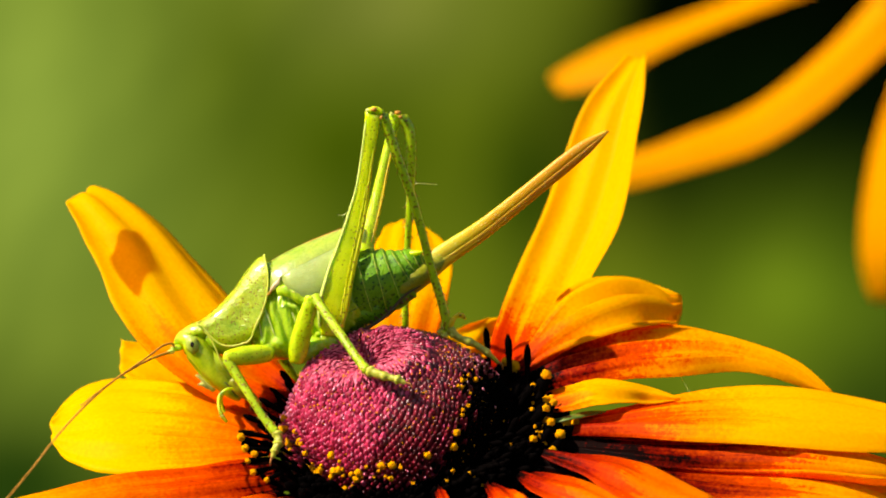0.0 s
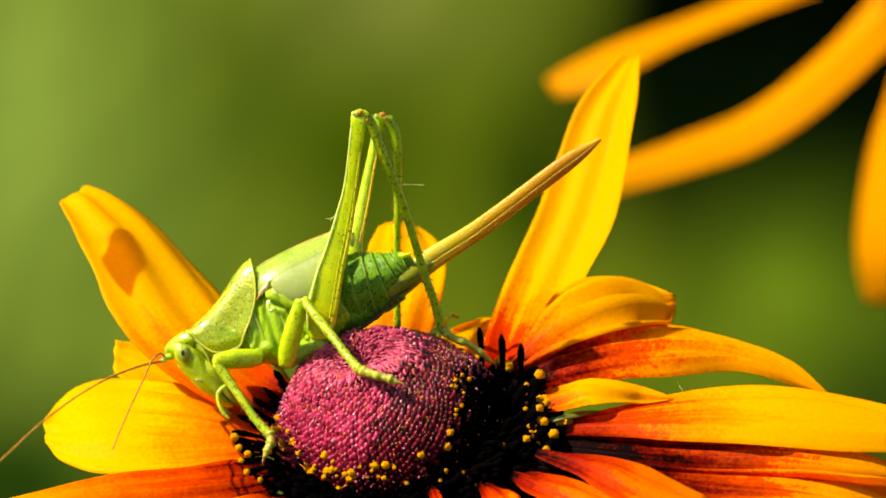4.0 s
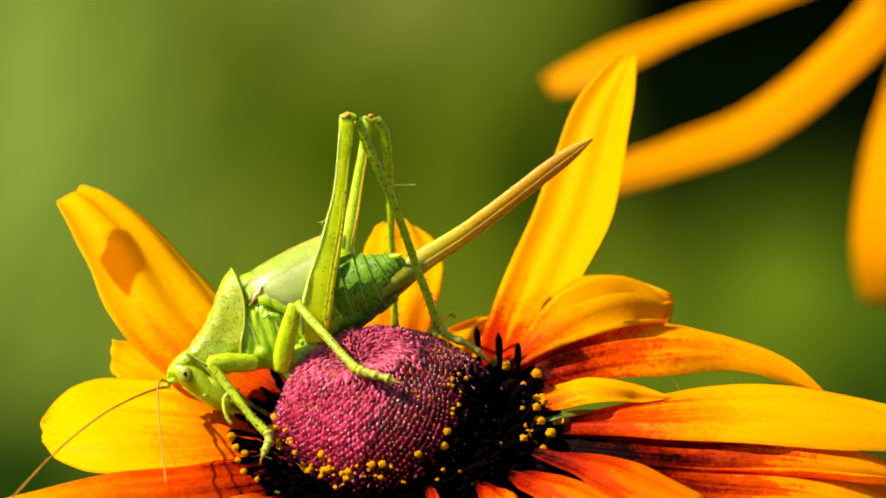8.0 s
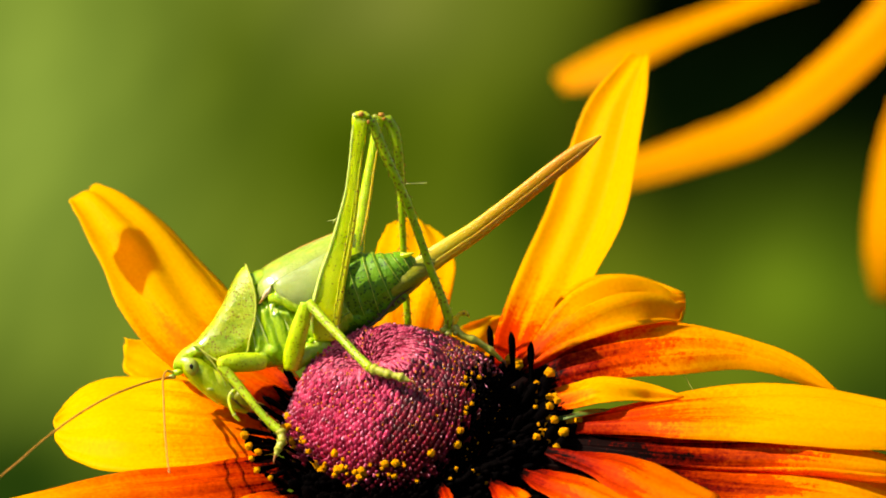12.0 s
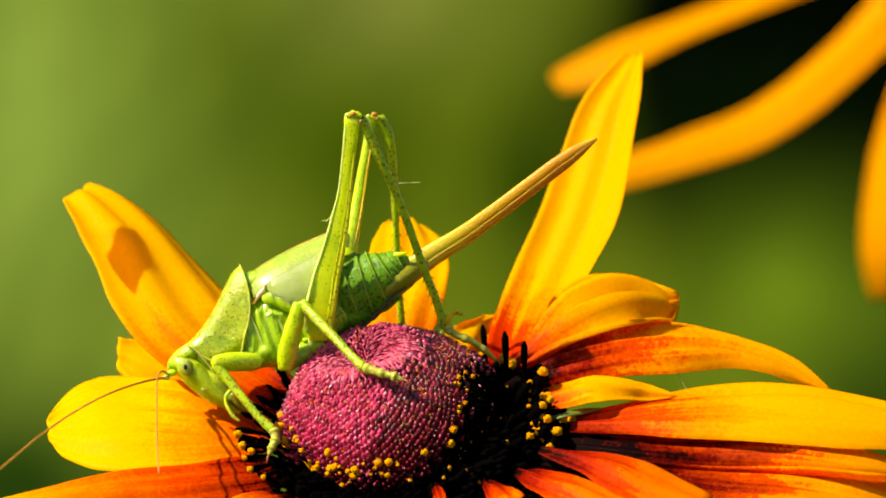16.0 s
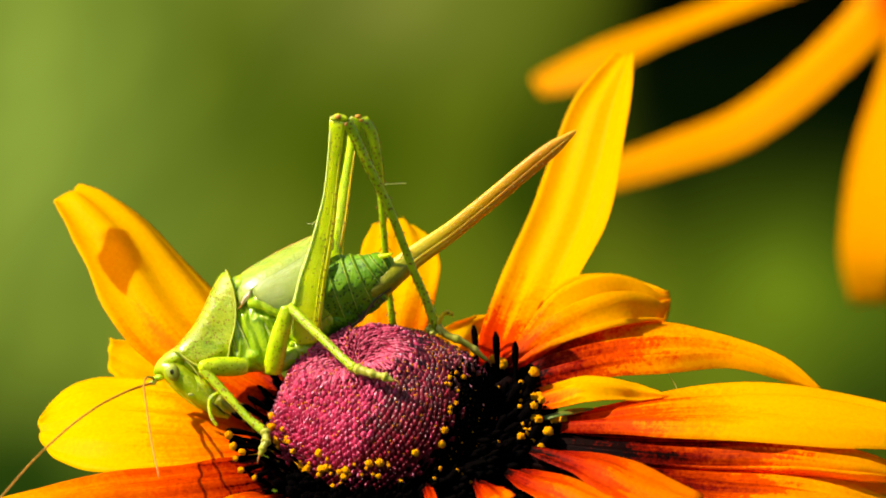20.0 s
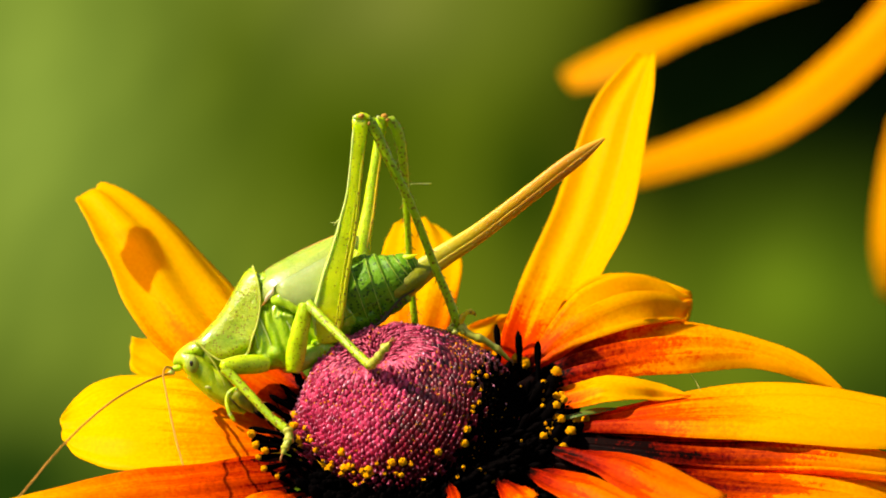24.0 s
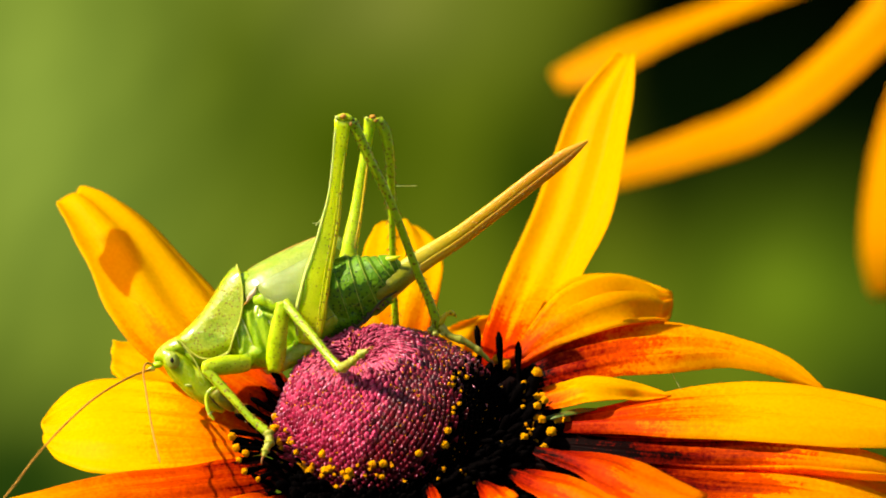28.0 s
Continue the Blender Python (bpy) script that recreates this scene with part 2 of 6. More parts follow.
SHADE_LEAF = thin_leaf()
FACE = cuticle("face_skin", (0.27, 0.41, 0.004), (0.50, 0.59, 0.02), 0.22, 0.0, coat=0.5, glow=0.45, scale=800.0)
OLIVE = cuticle("olive_skin", (0.17, 0.18, 0.004), (0.30, 0.30, 0.012), 0.34, 0.3, coat=0.15, glow=0.25)
FAN = cuticle("wing_fan_skin", (0.36, 0.60, 0.09), (0.50, 0.76, 0.18), 0.28, coat=0.25, glow=0.45, rugged=0.2)
YELLOWISH = cuticle("yellow_green_skin", (0.44, 0.50, 0.004), (0.60, 0.61, 0.015), 0.32, 0.5, (0.14, 0.06, 0.005), 0.33, 3300.0, glow=0.3)
AMBER = cuticle("amber_skin", (0.52, 0.36, 0.003), (0.66, 0.46, 0.010), 0.32, 0.5, (0.14, 0.05, 0.005), 0.36, 3000.0, glow=0.3)
TARSUS = cuticle("tarsus_skin", (0.24, 0.28, 0.015), (0.42, 0.40, 0.06), 0.35, 0.3, glow=0.2)
FEELER = plain("antenna_skin", (0.44, 0.17, 0.012), (0.60, 0.27, 0.02), 0.45, 2500.0)
PINK = plain("pink_hinge", (0.80, 0.52, 0.26), (0.88, 0.72, 0.48), 0.3, 2500.0)


# ---- building helpers (all shapes are given in millimetres round the aim point) ----
MM = Matrix.Translation((0, 0, 0.5)) @ Matrix.Scale(0.001, 4)
rest = {}


def V(p):
    return Vector(p)


def thing(name, at, label, category, group="", kind=""):
    ob = new(name)
    ob.empty_display_size = 0.002
    rest[ob] = Matrix.Translation(MM @ V(at))
    ob.matrix_world = rest[ob]
    return tagged(ob, label, category, group, kind)


def part(name, bm, material, parent, label="", at=None, smooth=True):
    """Links a bmesh, built in millimetres, as one mesh under its parent. at: the part's own rest pose in the world."""
    m = at if at is not None else rest[parent]
    bm.transform(m.inverted() @ MM)
    bmesh.ops.recalc_face_normals(bm, faces=bm.faces[:])
    me = bpy.data.meshes.new(name)
    bm.to_mesh(me)
    bm.free()
    for p in me.polygons:
        p.use_smooth = smooth
    me.materials.append(material)
    ob = new(name, me)
    ob.parent = parent
    ob.matrix_basis = rest[parent].inverted() @ m
    rest[ob] = m
    return tagged(ob, label)


def shared(name, me, parent, m, label=""):
    """Another object on the mesh me, at the pose m given in millimetres."""
    ob = new(name, me)
    ob.parent = parent
    w = MM @ m @ Matrix.Scale(1000.0, 4)
    ob.matrix_basis = rest[parent].inverted() @ w
    rest[ob] = w
    return tagged(ob, label)


def spline(pts, n):
    """Catmull-Rom through rows of numbers, n steps in all."""
    a = np.array(pts, float)
    a = np.vstack([2 * a[0] - a[1], a, 2 * a[-1] - a[-2]])
    out = []
    for s in np.linspace(0, len(pts) - 1, n):
        i = min(int(s), len(pts) - 2)
        u = s - i
        p0, p1, p2, p3 = a[i], a[i + 1], a[i + 2], a[i + 3]
        out.append(0.5 * (2 * p1 + (p2 - p0) * u + (2 * p0 - 5 * p1 + 4 * p2 - p3) * u * u + (3 * p1 - p0 - 3 * p2 + p3) * u ** 3))
    return np.array(out)


def loft(rows, steps=20, n=14, side=(0, 1, 0), bm=None, lump=0.0, seed=0, box=1.0, grain=1.6):
    """A body through rows of (centre, half height, half depth), rounded at both ends. box: below 1 squares its section."""
    bm = bm or bmesh.new()
    flat = spline([(*c, a, b) for c, a, b in rows], steps)
    rings = []
    for i, r in enumerate(flat):
        c = V(r[:3])
        d = V(flat[min(i + 1, steps - 1)][:3]) - V(flat[max(i - 1, 0)][:3])
        d.normalize()
        s = V(side) - d * d.dot(V(side))
        s.normalize()
        u = s.cross(d)
        ring = []
        for k in range(n):
            q = 2 * math.pi * k / n
            f = 1.0 + lump * noise.noise(Vector((math.cos(q), math.sin(q), i * 9.0 / steps + seed)) * grain)
            cq, sq = [math.copysign(abs(w) ** box, w) for w in (math.cos(q), math.sin(q))]
            ring.append(bm.verts.new(c + u * (max(r[3], 0.01) * f * cq) + s * (max(r[4], 0.01) * f * sq)))
        rings.append(ring)
    for p, q in zip(rings, rings[1:]):
        for k in range(n):
            bm.faces.new((p[k], p[(k + 1) % n], q[(k + 1) % n], q[k]))
    for ring, sgn, j in ((rings[0], -1, 0), (rings[-1], 1, -1)):
        d = V(flat[1][:3] - flat[0][:3]).normalized() if j == 0 else V(flat[-1][:3] - flat[-2][:3]).normalized()
        tip = bm.verts.new(V(flat[j][:3]) + d * (sgn * 0.45 * min(flat[j][3], flat[j][4])))
        for k in range(n):
            bm.faces.new((ring[k], ring[(k + 1) % n], tip))
    return bm


def tube(pts, radii, steps=16, n=8, bm=None):
    return loft([(p, r, r) for p, r in zip(pts, radii)], steps, n, bm=bm)


def ball(c, rx, ry, rz, n=12, turn=0.0, bm=None):
    bm = bm or bmesh.new()
    m = Matrix.Translation(V(c)) @ Matrix.Rotation(radians(turn), 4, "Y") @ Matrix.Diagonal((rx, ry, rz, 1))
    bmesh.ops.create_uvsphere(bm, u_segments=n, v_segments=max(6, n * 2 // 3), radius=1.0, matrix=m)
    return bm


def sheet(pairs, crown=0.5, ridges=3, groove=0.12, thick=0.14, steps=30, across=16, seed=0, wave=0.15, notch=0.0, toward=-1.0):
    """A blade between two edges, given as rows of (one edge, other edge): bulged, ribbed lengthwise, with a thickness."""
    rows = spline([(*a, *b) for a, b in pairs], steps)
    bm = bmesh.new()
    uvl = bm.loops.layers.uv.new("UVMap")
    grids, coords = ([], []), {}
    for i, r in enumerate(rows):
        a, b = V(r[:3]), V(r[3:])
        nx = V(rows[min(i + 1, steps - 1)][:3] + rows[min(i + 1, steps - 1)][3:]) - V(rows[max(i - 1, 0)][:3] + rows[max(i - 1, 0)][3:])
        nrm = (b - a).cross(nx)
        if nrm.length < 1e-6:
            nrm = V((0, 1, 0))
        nrm.normalize()
        if nrm.y * toward < 0:
            nrm = -nrm
        wid = (b - a).length
        u = i / (steps - 1)
        lines = ([], [])
        for j in range(across + 1):
            v = j / across
            ease = 0.5 - 0.5 * math.cos(math.pi * v)
            v2 = 0.35 * ease + 0.65 * v
            p = a.lerp(b, v2)
            h = crown * wid * 0.25 * (1 - (2 * v2 - 1) ** 2)
            h += groove * math.cos(v2 * 2 * math.pi * ridges + 0.7 * math.sin(3 * u + seed)) * min(1, wid / 3) * (1 - 0.3 * u)
            h += wave * noise.noise(Vector((u * 4.0, v2 * 2.0, seed * 3.1)))
            edge = wave * 0.5 * noise.noise(Vector((u * 9.0, seed * 1.7, 5.0 if v2 > 0.5 else 1.0)))
            if v2 < 0.02 or v2 > 0.98:
                p = p + (b - a).normalized() * edge
            if notch and u > 0.86:
                p = p - V(nx).normalized() * (notch * (u - 0.86) / 0.14 * (0.5 + 0.5 * math.cos(v2 * 4 * math.pi + 0.8)))
            t2 = thick * (0.25 + 0.75 * min(1.0, 4 * v2 * (1 - v2) * 2))
            for line, off in zip(lines, (0.5, -0.5)):
                vert = bm.verts.new(p + nrm * (h + off * t2))
                coords[vert] = (u, v2)
                line.append(vert)
        for g, line in zip(grids, lines):
            g.append(line)
    top, low = grids
    faces = []
    for i in range(steps - 1):
        for j in range(across):
            faces.append(bm.faces.new((top[i][j], top[i][j + 1], top[i + 1][j + 1], top[i + 1][j])))
            faces.append(bm.faces.new((low[i][j], low[i + 1][j], low[i + 1][j + 1], low[i][j + 1])))
        for j in (0, across):
            faces.append(bm.faces.new((top[i][j], top[i + 1][j], low[i + 1][j], low[i][j])))
    for i in (0, steps - 1):
        for j in range(across):
            faces.append(bm.faces.new((top[i][j], top[i][j + 1], low[i][j + 1], low[i][j])))
    for f in faces:
        for lp in f.loops:
            lp[uvl].uv = coords[lp.vert]
    return bm


# ---- ground and distance ----
def soft_patch(t, ob, centre, size):
    """0 to 1: a soft round patch on the far hedge, for its painted light and dark."""
    mp = t.nodes.new("ShaderNodeMapping")
    mp.vector_type = "TEXTURE"
    mp.inputs["Location"].default_value = centre
    mp.inputs["Scale"].default_value = size
    link(t, ob, mp.inputs["Vector"])
    g = t.nodes.new("ShaderNodeTexGradient")
    g.gradient_type = "QUADRATIC_SPHERE"
    link(t, mp.outputs[0], g.inputs[0])
    return g.outputs["Fac"]


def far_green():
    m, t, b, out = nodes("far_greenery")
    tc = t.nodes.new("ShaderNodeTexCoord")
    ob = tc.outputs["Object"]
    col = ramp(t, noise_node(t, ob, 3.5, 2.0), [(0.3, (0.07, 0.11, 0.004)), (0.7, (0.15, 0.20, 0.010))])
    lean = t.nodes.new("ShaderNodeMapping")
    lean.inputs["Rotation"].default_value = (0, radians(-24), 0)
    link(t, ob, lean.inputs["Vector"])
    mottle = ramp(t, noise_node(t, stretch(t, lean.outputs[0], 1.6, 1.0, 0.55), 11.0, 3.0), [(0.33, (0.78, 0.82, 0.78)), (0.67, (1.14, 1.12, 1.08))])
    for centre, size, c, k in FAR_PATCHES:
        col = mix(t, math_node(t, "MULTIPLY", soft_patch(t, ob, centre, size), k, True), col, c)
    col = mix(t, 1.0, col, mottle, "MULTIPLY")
    # the backdrop glows by itself: daylight on the foliage is put into emission
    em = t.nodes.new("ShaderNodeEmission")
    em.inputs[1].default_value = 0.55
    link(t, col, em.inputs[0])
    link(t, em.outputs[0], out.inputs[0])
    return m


# bright and near-black patches: the garden's light and dark painted into the glow
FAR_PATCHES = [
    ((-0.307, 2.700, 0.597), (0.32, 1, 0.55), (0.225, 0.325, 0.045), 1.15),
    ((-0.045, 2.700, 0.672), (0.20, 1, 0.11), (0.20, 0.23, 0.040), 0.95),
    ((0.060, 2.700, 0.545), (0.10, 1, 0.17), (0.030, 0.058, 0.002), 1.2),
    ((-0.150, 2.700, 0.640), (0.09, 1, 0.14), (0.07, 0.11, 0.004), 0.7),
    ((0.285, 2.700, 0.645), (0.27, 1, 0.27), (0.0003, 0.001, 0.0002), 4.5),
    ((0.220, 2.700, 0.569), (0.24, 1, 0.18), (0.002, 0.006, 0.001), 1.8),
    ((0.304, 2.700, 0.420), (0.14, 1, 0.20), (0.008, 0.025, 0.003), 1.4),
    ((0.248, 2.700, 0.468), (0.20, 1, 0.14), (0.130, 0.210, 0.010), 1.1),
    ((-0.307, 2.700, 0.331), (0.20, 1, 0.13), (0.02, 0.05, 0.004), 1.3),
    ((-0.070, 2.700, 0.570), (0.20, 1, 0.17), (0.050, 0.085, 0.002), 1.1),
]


def slab(name, lo, hi, material, label, category):
    bm = bmesh.new()
    bmesh.ops.create_cube(bm, size=1.0)
    c = (V(lo) + V(hi)) / 2
    bm.transform(Matrix.Translation(c) @ Matrix.Diagonal((*(V(hi) - V(lo)), 1)))
    me = bpy.data.meshes.new(name)
    bm.to_mesh(me)
    bm.free()
    me.materials.append(material)
    return tagged(new(name, me), label, category, kind="structure")


GRASS = plain("far_grass", (0.03, 0.06, 0.008), (0.07, 0.11, 0.015), 0.9, 12.0, 0.1)
slab("ground", (-400, -400, -0.05), (400, 400, 0.0), GRASS, "green garden ground with short grass", "ground")
slab("backdrop", (-3.0, 2.7, 0.002), (3.0, 2.75, 2.2), far_green(), "glowing backdrop of blurred green garden foliage far behind", "backdrop")

# ---- the coneflower ----
AXIS = Vector((0.06, -0.45, 0.89)).normalized()
EX = (Vector((1, 0, 0)) - AXIS * AXIS.x).normalized()
EY = AXIS.cross(EX)
HEART = V((-3.15, 0.00, -13.43))
RAD, TALL = 7.9, 7.4

flower = thing("coneflower", (-3.58, 0.00, -14.04), "yellow and orange coneflower with a purple domed centre", "flower", "coneflowers in the garden")


def dome_point(theta, phi, lift=0.0):
    """A point of the cone, theta from its top, with the dent in its crown; and the way out of it."""
    d = EX * math.cos(phi) + EY * math.sin(phi)
    sn, cs = math.sin(theta), math.cos(theta)
    r, h = sn ** 0.92, abs(cs) ** 0.92 * (1 if cs > 0 else -1)
    p = HEART + d * (RAD * r) + AXIS * (TALL * h)
    out = (d * (sn ** 1.08 / RAD) + AXIS * (abs(cs) ** 1.08 * (1 if cs > 0 else -1) / TALL)).normalized()
    q = (p - DENT)
    qx, qy = q.dot(EX), q.dot(EY)
    k = math.exp(-(qx / 2.7) ** 2 - ((qy + 0.12 * qx) / 1.35) ** 2)
    ring = math.exp(-((math.hypot(qx * 0.72, qy) - 2.5) / 1.0) ** 2)
    wrinkle = 0.10 * math.cos(11 * math.atan2(qy, qx)) * math.exp(-((q.length - 2.6) / 1.2) ** 2)
    p = p - AXIS * (1.7 * k) + out * (0.72 * ring + wrinkle + lift)
    p = p + out * (0.24 * noise.noise(p * 0.35))
    return p, out


DENT = V((0, 0, 0)) + HEART + EX * (-2.6) + EY * (-0.9) + AXIS * 6.7


def bloom(phi):
    """The angle from the top at which closed buds give way to open florets."""
    return 91 - 46 * max(0.0, math.cos(phi + 0.30)) ** 1.5


def build_cone():
    bm = bmesh.new()
    nt, nph = 84, 120
    grid = []
    for i in range(nt + 1):
        th = radians(2 + 84 * i / nt)
        grid.append([bm.verts.new(dome_point(th, 2 * math.pi * k / nph, -0.22)[0]) for k in range(nph)])
    for p, q in zip(grid, grid[1:]):
        for k in range(nph):
            bm.faces.new((p[k], p[(k + 1) % nph], q[(k + 1) % nph], q[k]))
    bm.faces.new(grid[0])
    part("cone", bm, DOME, flower, "purple dented cone")
    bm = bmesh.new()
    grid = [[bm.verts.new(dome_point(radians(84 + 3 * i), 2 * math.pi * k / 40, -0.14)[0]) for k in range(40)] for i in range(14)]
    for p, q in zip(grid, grid[1:]):
        for k in range(40):
            bm.faces.new((p[k], p[(k + 1) % 40], q[(k + 1) % 40], q[k]))
    bm.faces.new(grid[-1])
    part("cone_foot", bm, BLACK, flower, "black foot of the cone")
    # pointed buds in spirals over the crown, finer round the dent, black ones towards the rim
    sets = {"bud_cover": ([], [], BUD, "tiny purple closed buds in spiral rows"), "crown_cover": ([], [], CROWN, "finest pink buds round the dent of the crown"), "dusk_cover": ([], [], DUSK_SHADE, "dusky purple buds about to open"), "rim_cover": ([], [], BLACK, "tiny black withered buds round the rim"), "tip_cover": ([], [], GLINT, "pale mauve tips of the buds")}
    wide, fine = 3400, 26000
    rows = [(i, wide) for i in range(wide)] + [(i, fine) for i in range(10400)]
    for i, count in rows:
        c = 1.0 - 1.30 * (i + 0.5) / count
        phi = i * 2.399963
        th = math.acos(c)
        loose = 0.0045 if count == wide else 0.008
        p, o = dome_point(max(0.001, th + random.gauss(0, loose)), phi + random.gauss(0, loose) / max(0.15, math.sin(th)))
        far = (p - DENT)
        ex, ey = far.dot(EX), far.dot(EY)
        reach = math.hypot(ex * 0.8, ey)
        brim = random.uniform(2.5, 3.5)
        if (count == wide) == (reach < brim):
            continue
        over = math.degrees(th) - bloom(phi)
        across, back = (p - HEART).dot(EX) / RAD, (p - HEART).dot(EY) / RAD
        # buds to the right and rear go darker: the cone's shade put into colour
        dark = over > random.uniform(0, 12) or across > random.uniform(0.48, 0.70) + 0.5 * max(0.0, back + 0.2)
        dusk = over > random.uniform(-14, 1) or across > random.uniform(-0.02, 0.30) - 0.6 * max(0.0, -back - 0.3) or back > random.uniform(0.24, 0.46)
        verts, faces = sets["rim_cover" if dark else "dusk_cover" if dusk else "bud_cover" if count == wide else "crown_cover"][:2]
        up = AXIS - o * AXIS.dot(o)
        if count == fine:
            up = -(far - o * far.dot(o))
        e = up.normalized() if up.length > 0.05 else o.orthogonal().normalized()
        f = o.cross(e)
        if count == wide:
            slim = min(1.0, max(0.0, (over + 30) / 30))
            s = 0.295 * random.uniform(0.82, 1.12) * (1 - 0.26 * slim) * (0.78 + 0.22 * min(1.0, max(0.0, (reach - 2.6) / 2.5)))
            se, sf, h = s * 1.15, s * 0.84, random.uniform(0.12, 0.26) + 0.26 * slim
            tip = o + e * random.uniform(0.35, 0.75)
        else:
            se, sf, h = random.uniform(0.20, 0.38), random.uniform(0.045, 0.075), random.uniform(0.04, 0.09)
            tip = o + e * random.uniform(0.6, 1.6)
        b0 = len(verts)
        for rr, hh in ((1.0, -0.25), (0.80, 0.35), (0.36, 0.80)):
            for k in range(6):
                q = k * math.pi / 3 + 0.5
                verts.append(p + (e * math.cos(q) * se + f * math.sin(q) * sf) * rr + tip * (h * hh))
        verts.append(p + tip * h)
        for lvl in (0, 6):
            for k in range(6):
                faces.append((b0 + lvl + k, b0 + lvl + (k + 1) % 6, b0 + lvl + 6 + (k + 1) % 6, b0 + lvl + 6 + k))
        for k in range(6):
            faces.append((b0 + 12 + k, b0 + 12 + (k + 1) % 6, b0 + 18))
        # pale chips stand in for the highlights that glint on the bud tips
        if count == wide and random.random() < (0.02 if dark else 0.12 if dusk else 0.72):
            verts, faces = sets["tip_cover"][:2]
            b0 = len(verts)
            c = p + tip * (h * 0.92) + f * random.uniform(-0.08, 0.08)
            r = random.choice((0.07, 0.09, 0.12, 0.14)) * random.uniform(0.8, 1.2) * (0.75 if dusk else 1.0)
            for q in (e, f, -e, -f):
                verts.append(c + q * (r * random.uniform(0.6, 1.3) * (1.7 if abs(q.dot(e)) > 0.5 else 0.8)) - o * 0.02)
            verts.append(c + o * (r * 0.6) + e * random.uniform(-0.03, 0.03))
            for k in range(4):
                faces.append((b0 + k, b0 + (k + 1) % 4, b0 + 4))
            faces.append((b0 + 3, b0 + 2, b0 + 1, b0))
    inv = rest[flower].inverted() @ MM
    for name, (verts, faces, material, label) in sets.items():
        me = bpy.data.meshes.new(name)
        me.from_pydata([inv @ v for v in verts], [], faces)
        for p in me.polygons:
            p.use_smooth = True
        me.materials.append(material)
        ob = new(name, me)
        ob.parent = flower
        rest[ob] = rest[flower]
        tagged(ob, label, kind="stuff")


def mesh_of(name, bm, material):
    bm.transform(Matrix.Scale(0.001, 4))
    me = bpy.data.meshes.new(name)
    bm.to_mesh(me)
    bm.free()
    for p in me.polygons:
        p.use_smooth = True
    me.materials.append(material)
    return me


def floret_rings(bm, s, m=None):
    """A dark column that swells towards its five-toothed mouth."""
    rows = [(0.0, 0.16), (0.9, 0.20), (1.5, 0.27), (1.95, 0.25), (2.3, 0.08)]
    rings = []
    for z, r in rows:
        ring = [V((r * (1 + 0.25 * math.cos(5 * k * math.pi / 3 + s)) * math.cos(k * math.pi / 3), r * math.sin(k * math.pi / 3), z)) for k in range(6)]
        rings.append([bm.verts.new(m @ v if m else v) for v in ring])
    for p, q in zip(rings, rings[1:]):
        for k in range(6):
            bm.faces.new((p[k], p[(k + 1) % 6], q[(k + 1) % 6], q[k]))
    bm.faces.new(rings[-1])


def floret_place(phi, f, extra=0.0, lean=1.0):
    """Where a floret stands round the cone: phi round it, f from the cone outwards; lean: how far it leans out."""
    low = 0.5 * bloom(phi) + 44
    th = radians(low + (108 - low) * f)
    p, o = dome_point(th, phi)
    d = (EX * math.cos(phi) + EY * math.sin(phi))
    way = (d * (lean * (0.66 + 0.1 * f)) + AXIS * (0.52 + 0.30 * f) + Vector((random.uniform(-0.2, 0.2), random.uniform(-0.2, 0.2), random.uniform(-0.2, 0.2)))).normalized()
    p = p + d * ((2.2 + 1.5 * max(0.0, math.cos(phi + 0.5))) * f) - AXIS * (0.2 * f)
    size = random.uniform(0.8, 1.4) * (0.5 + 0.75 * f + 0.25 * max(0.0, -math.cos(phi)) + extra)
    return Matrix.Translation(p) @ way.to_track_quat("Z", "Y").to_matrix().to_4x4() @ Matrix.Scale(size, 4)


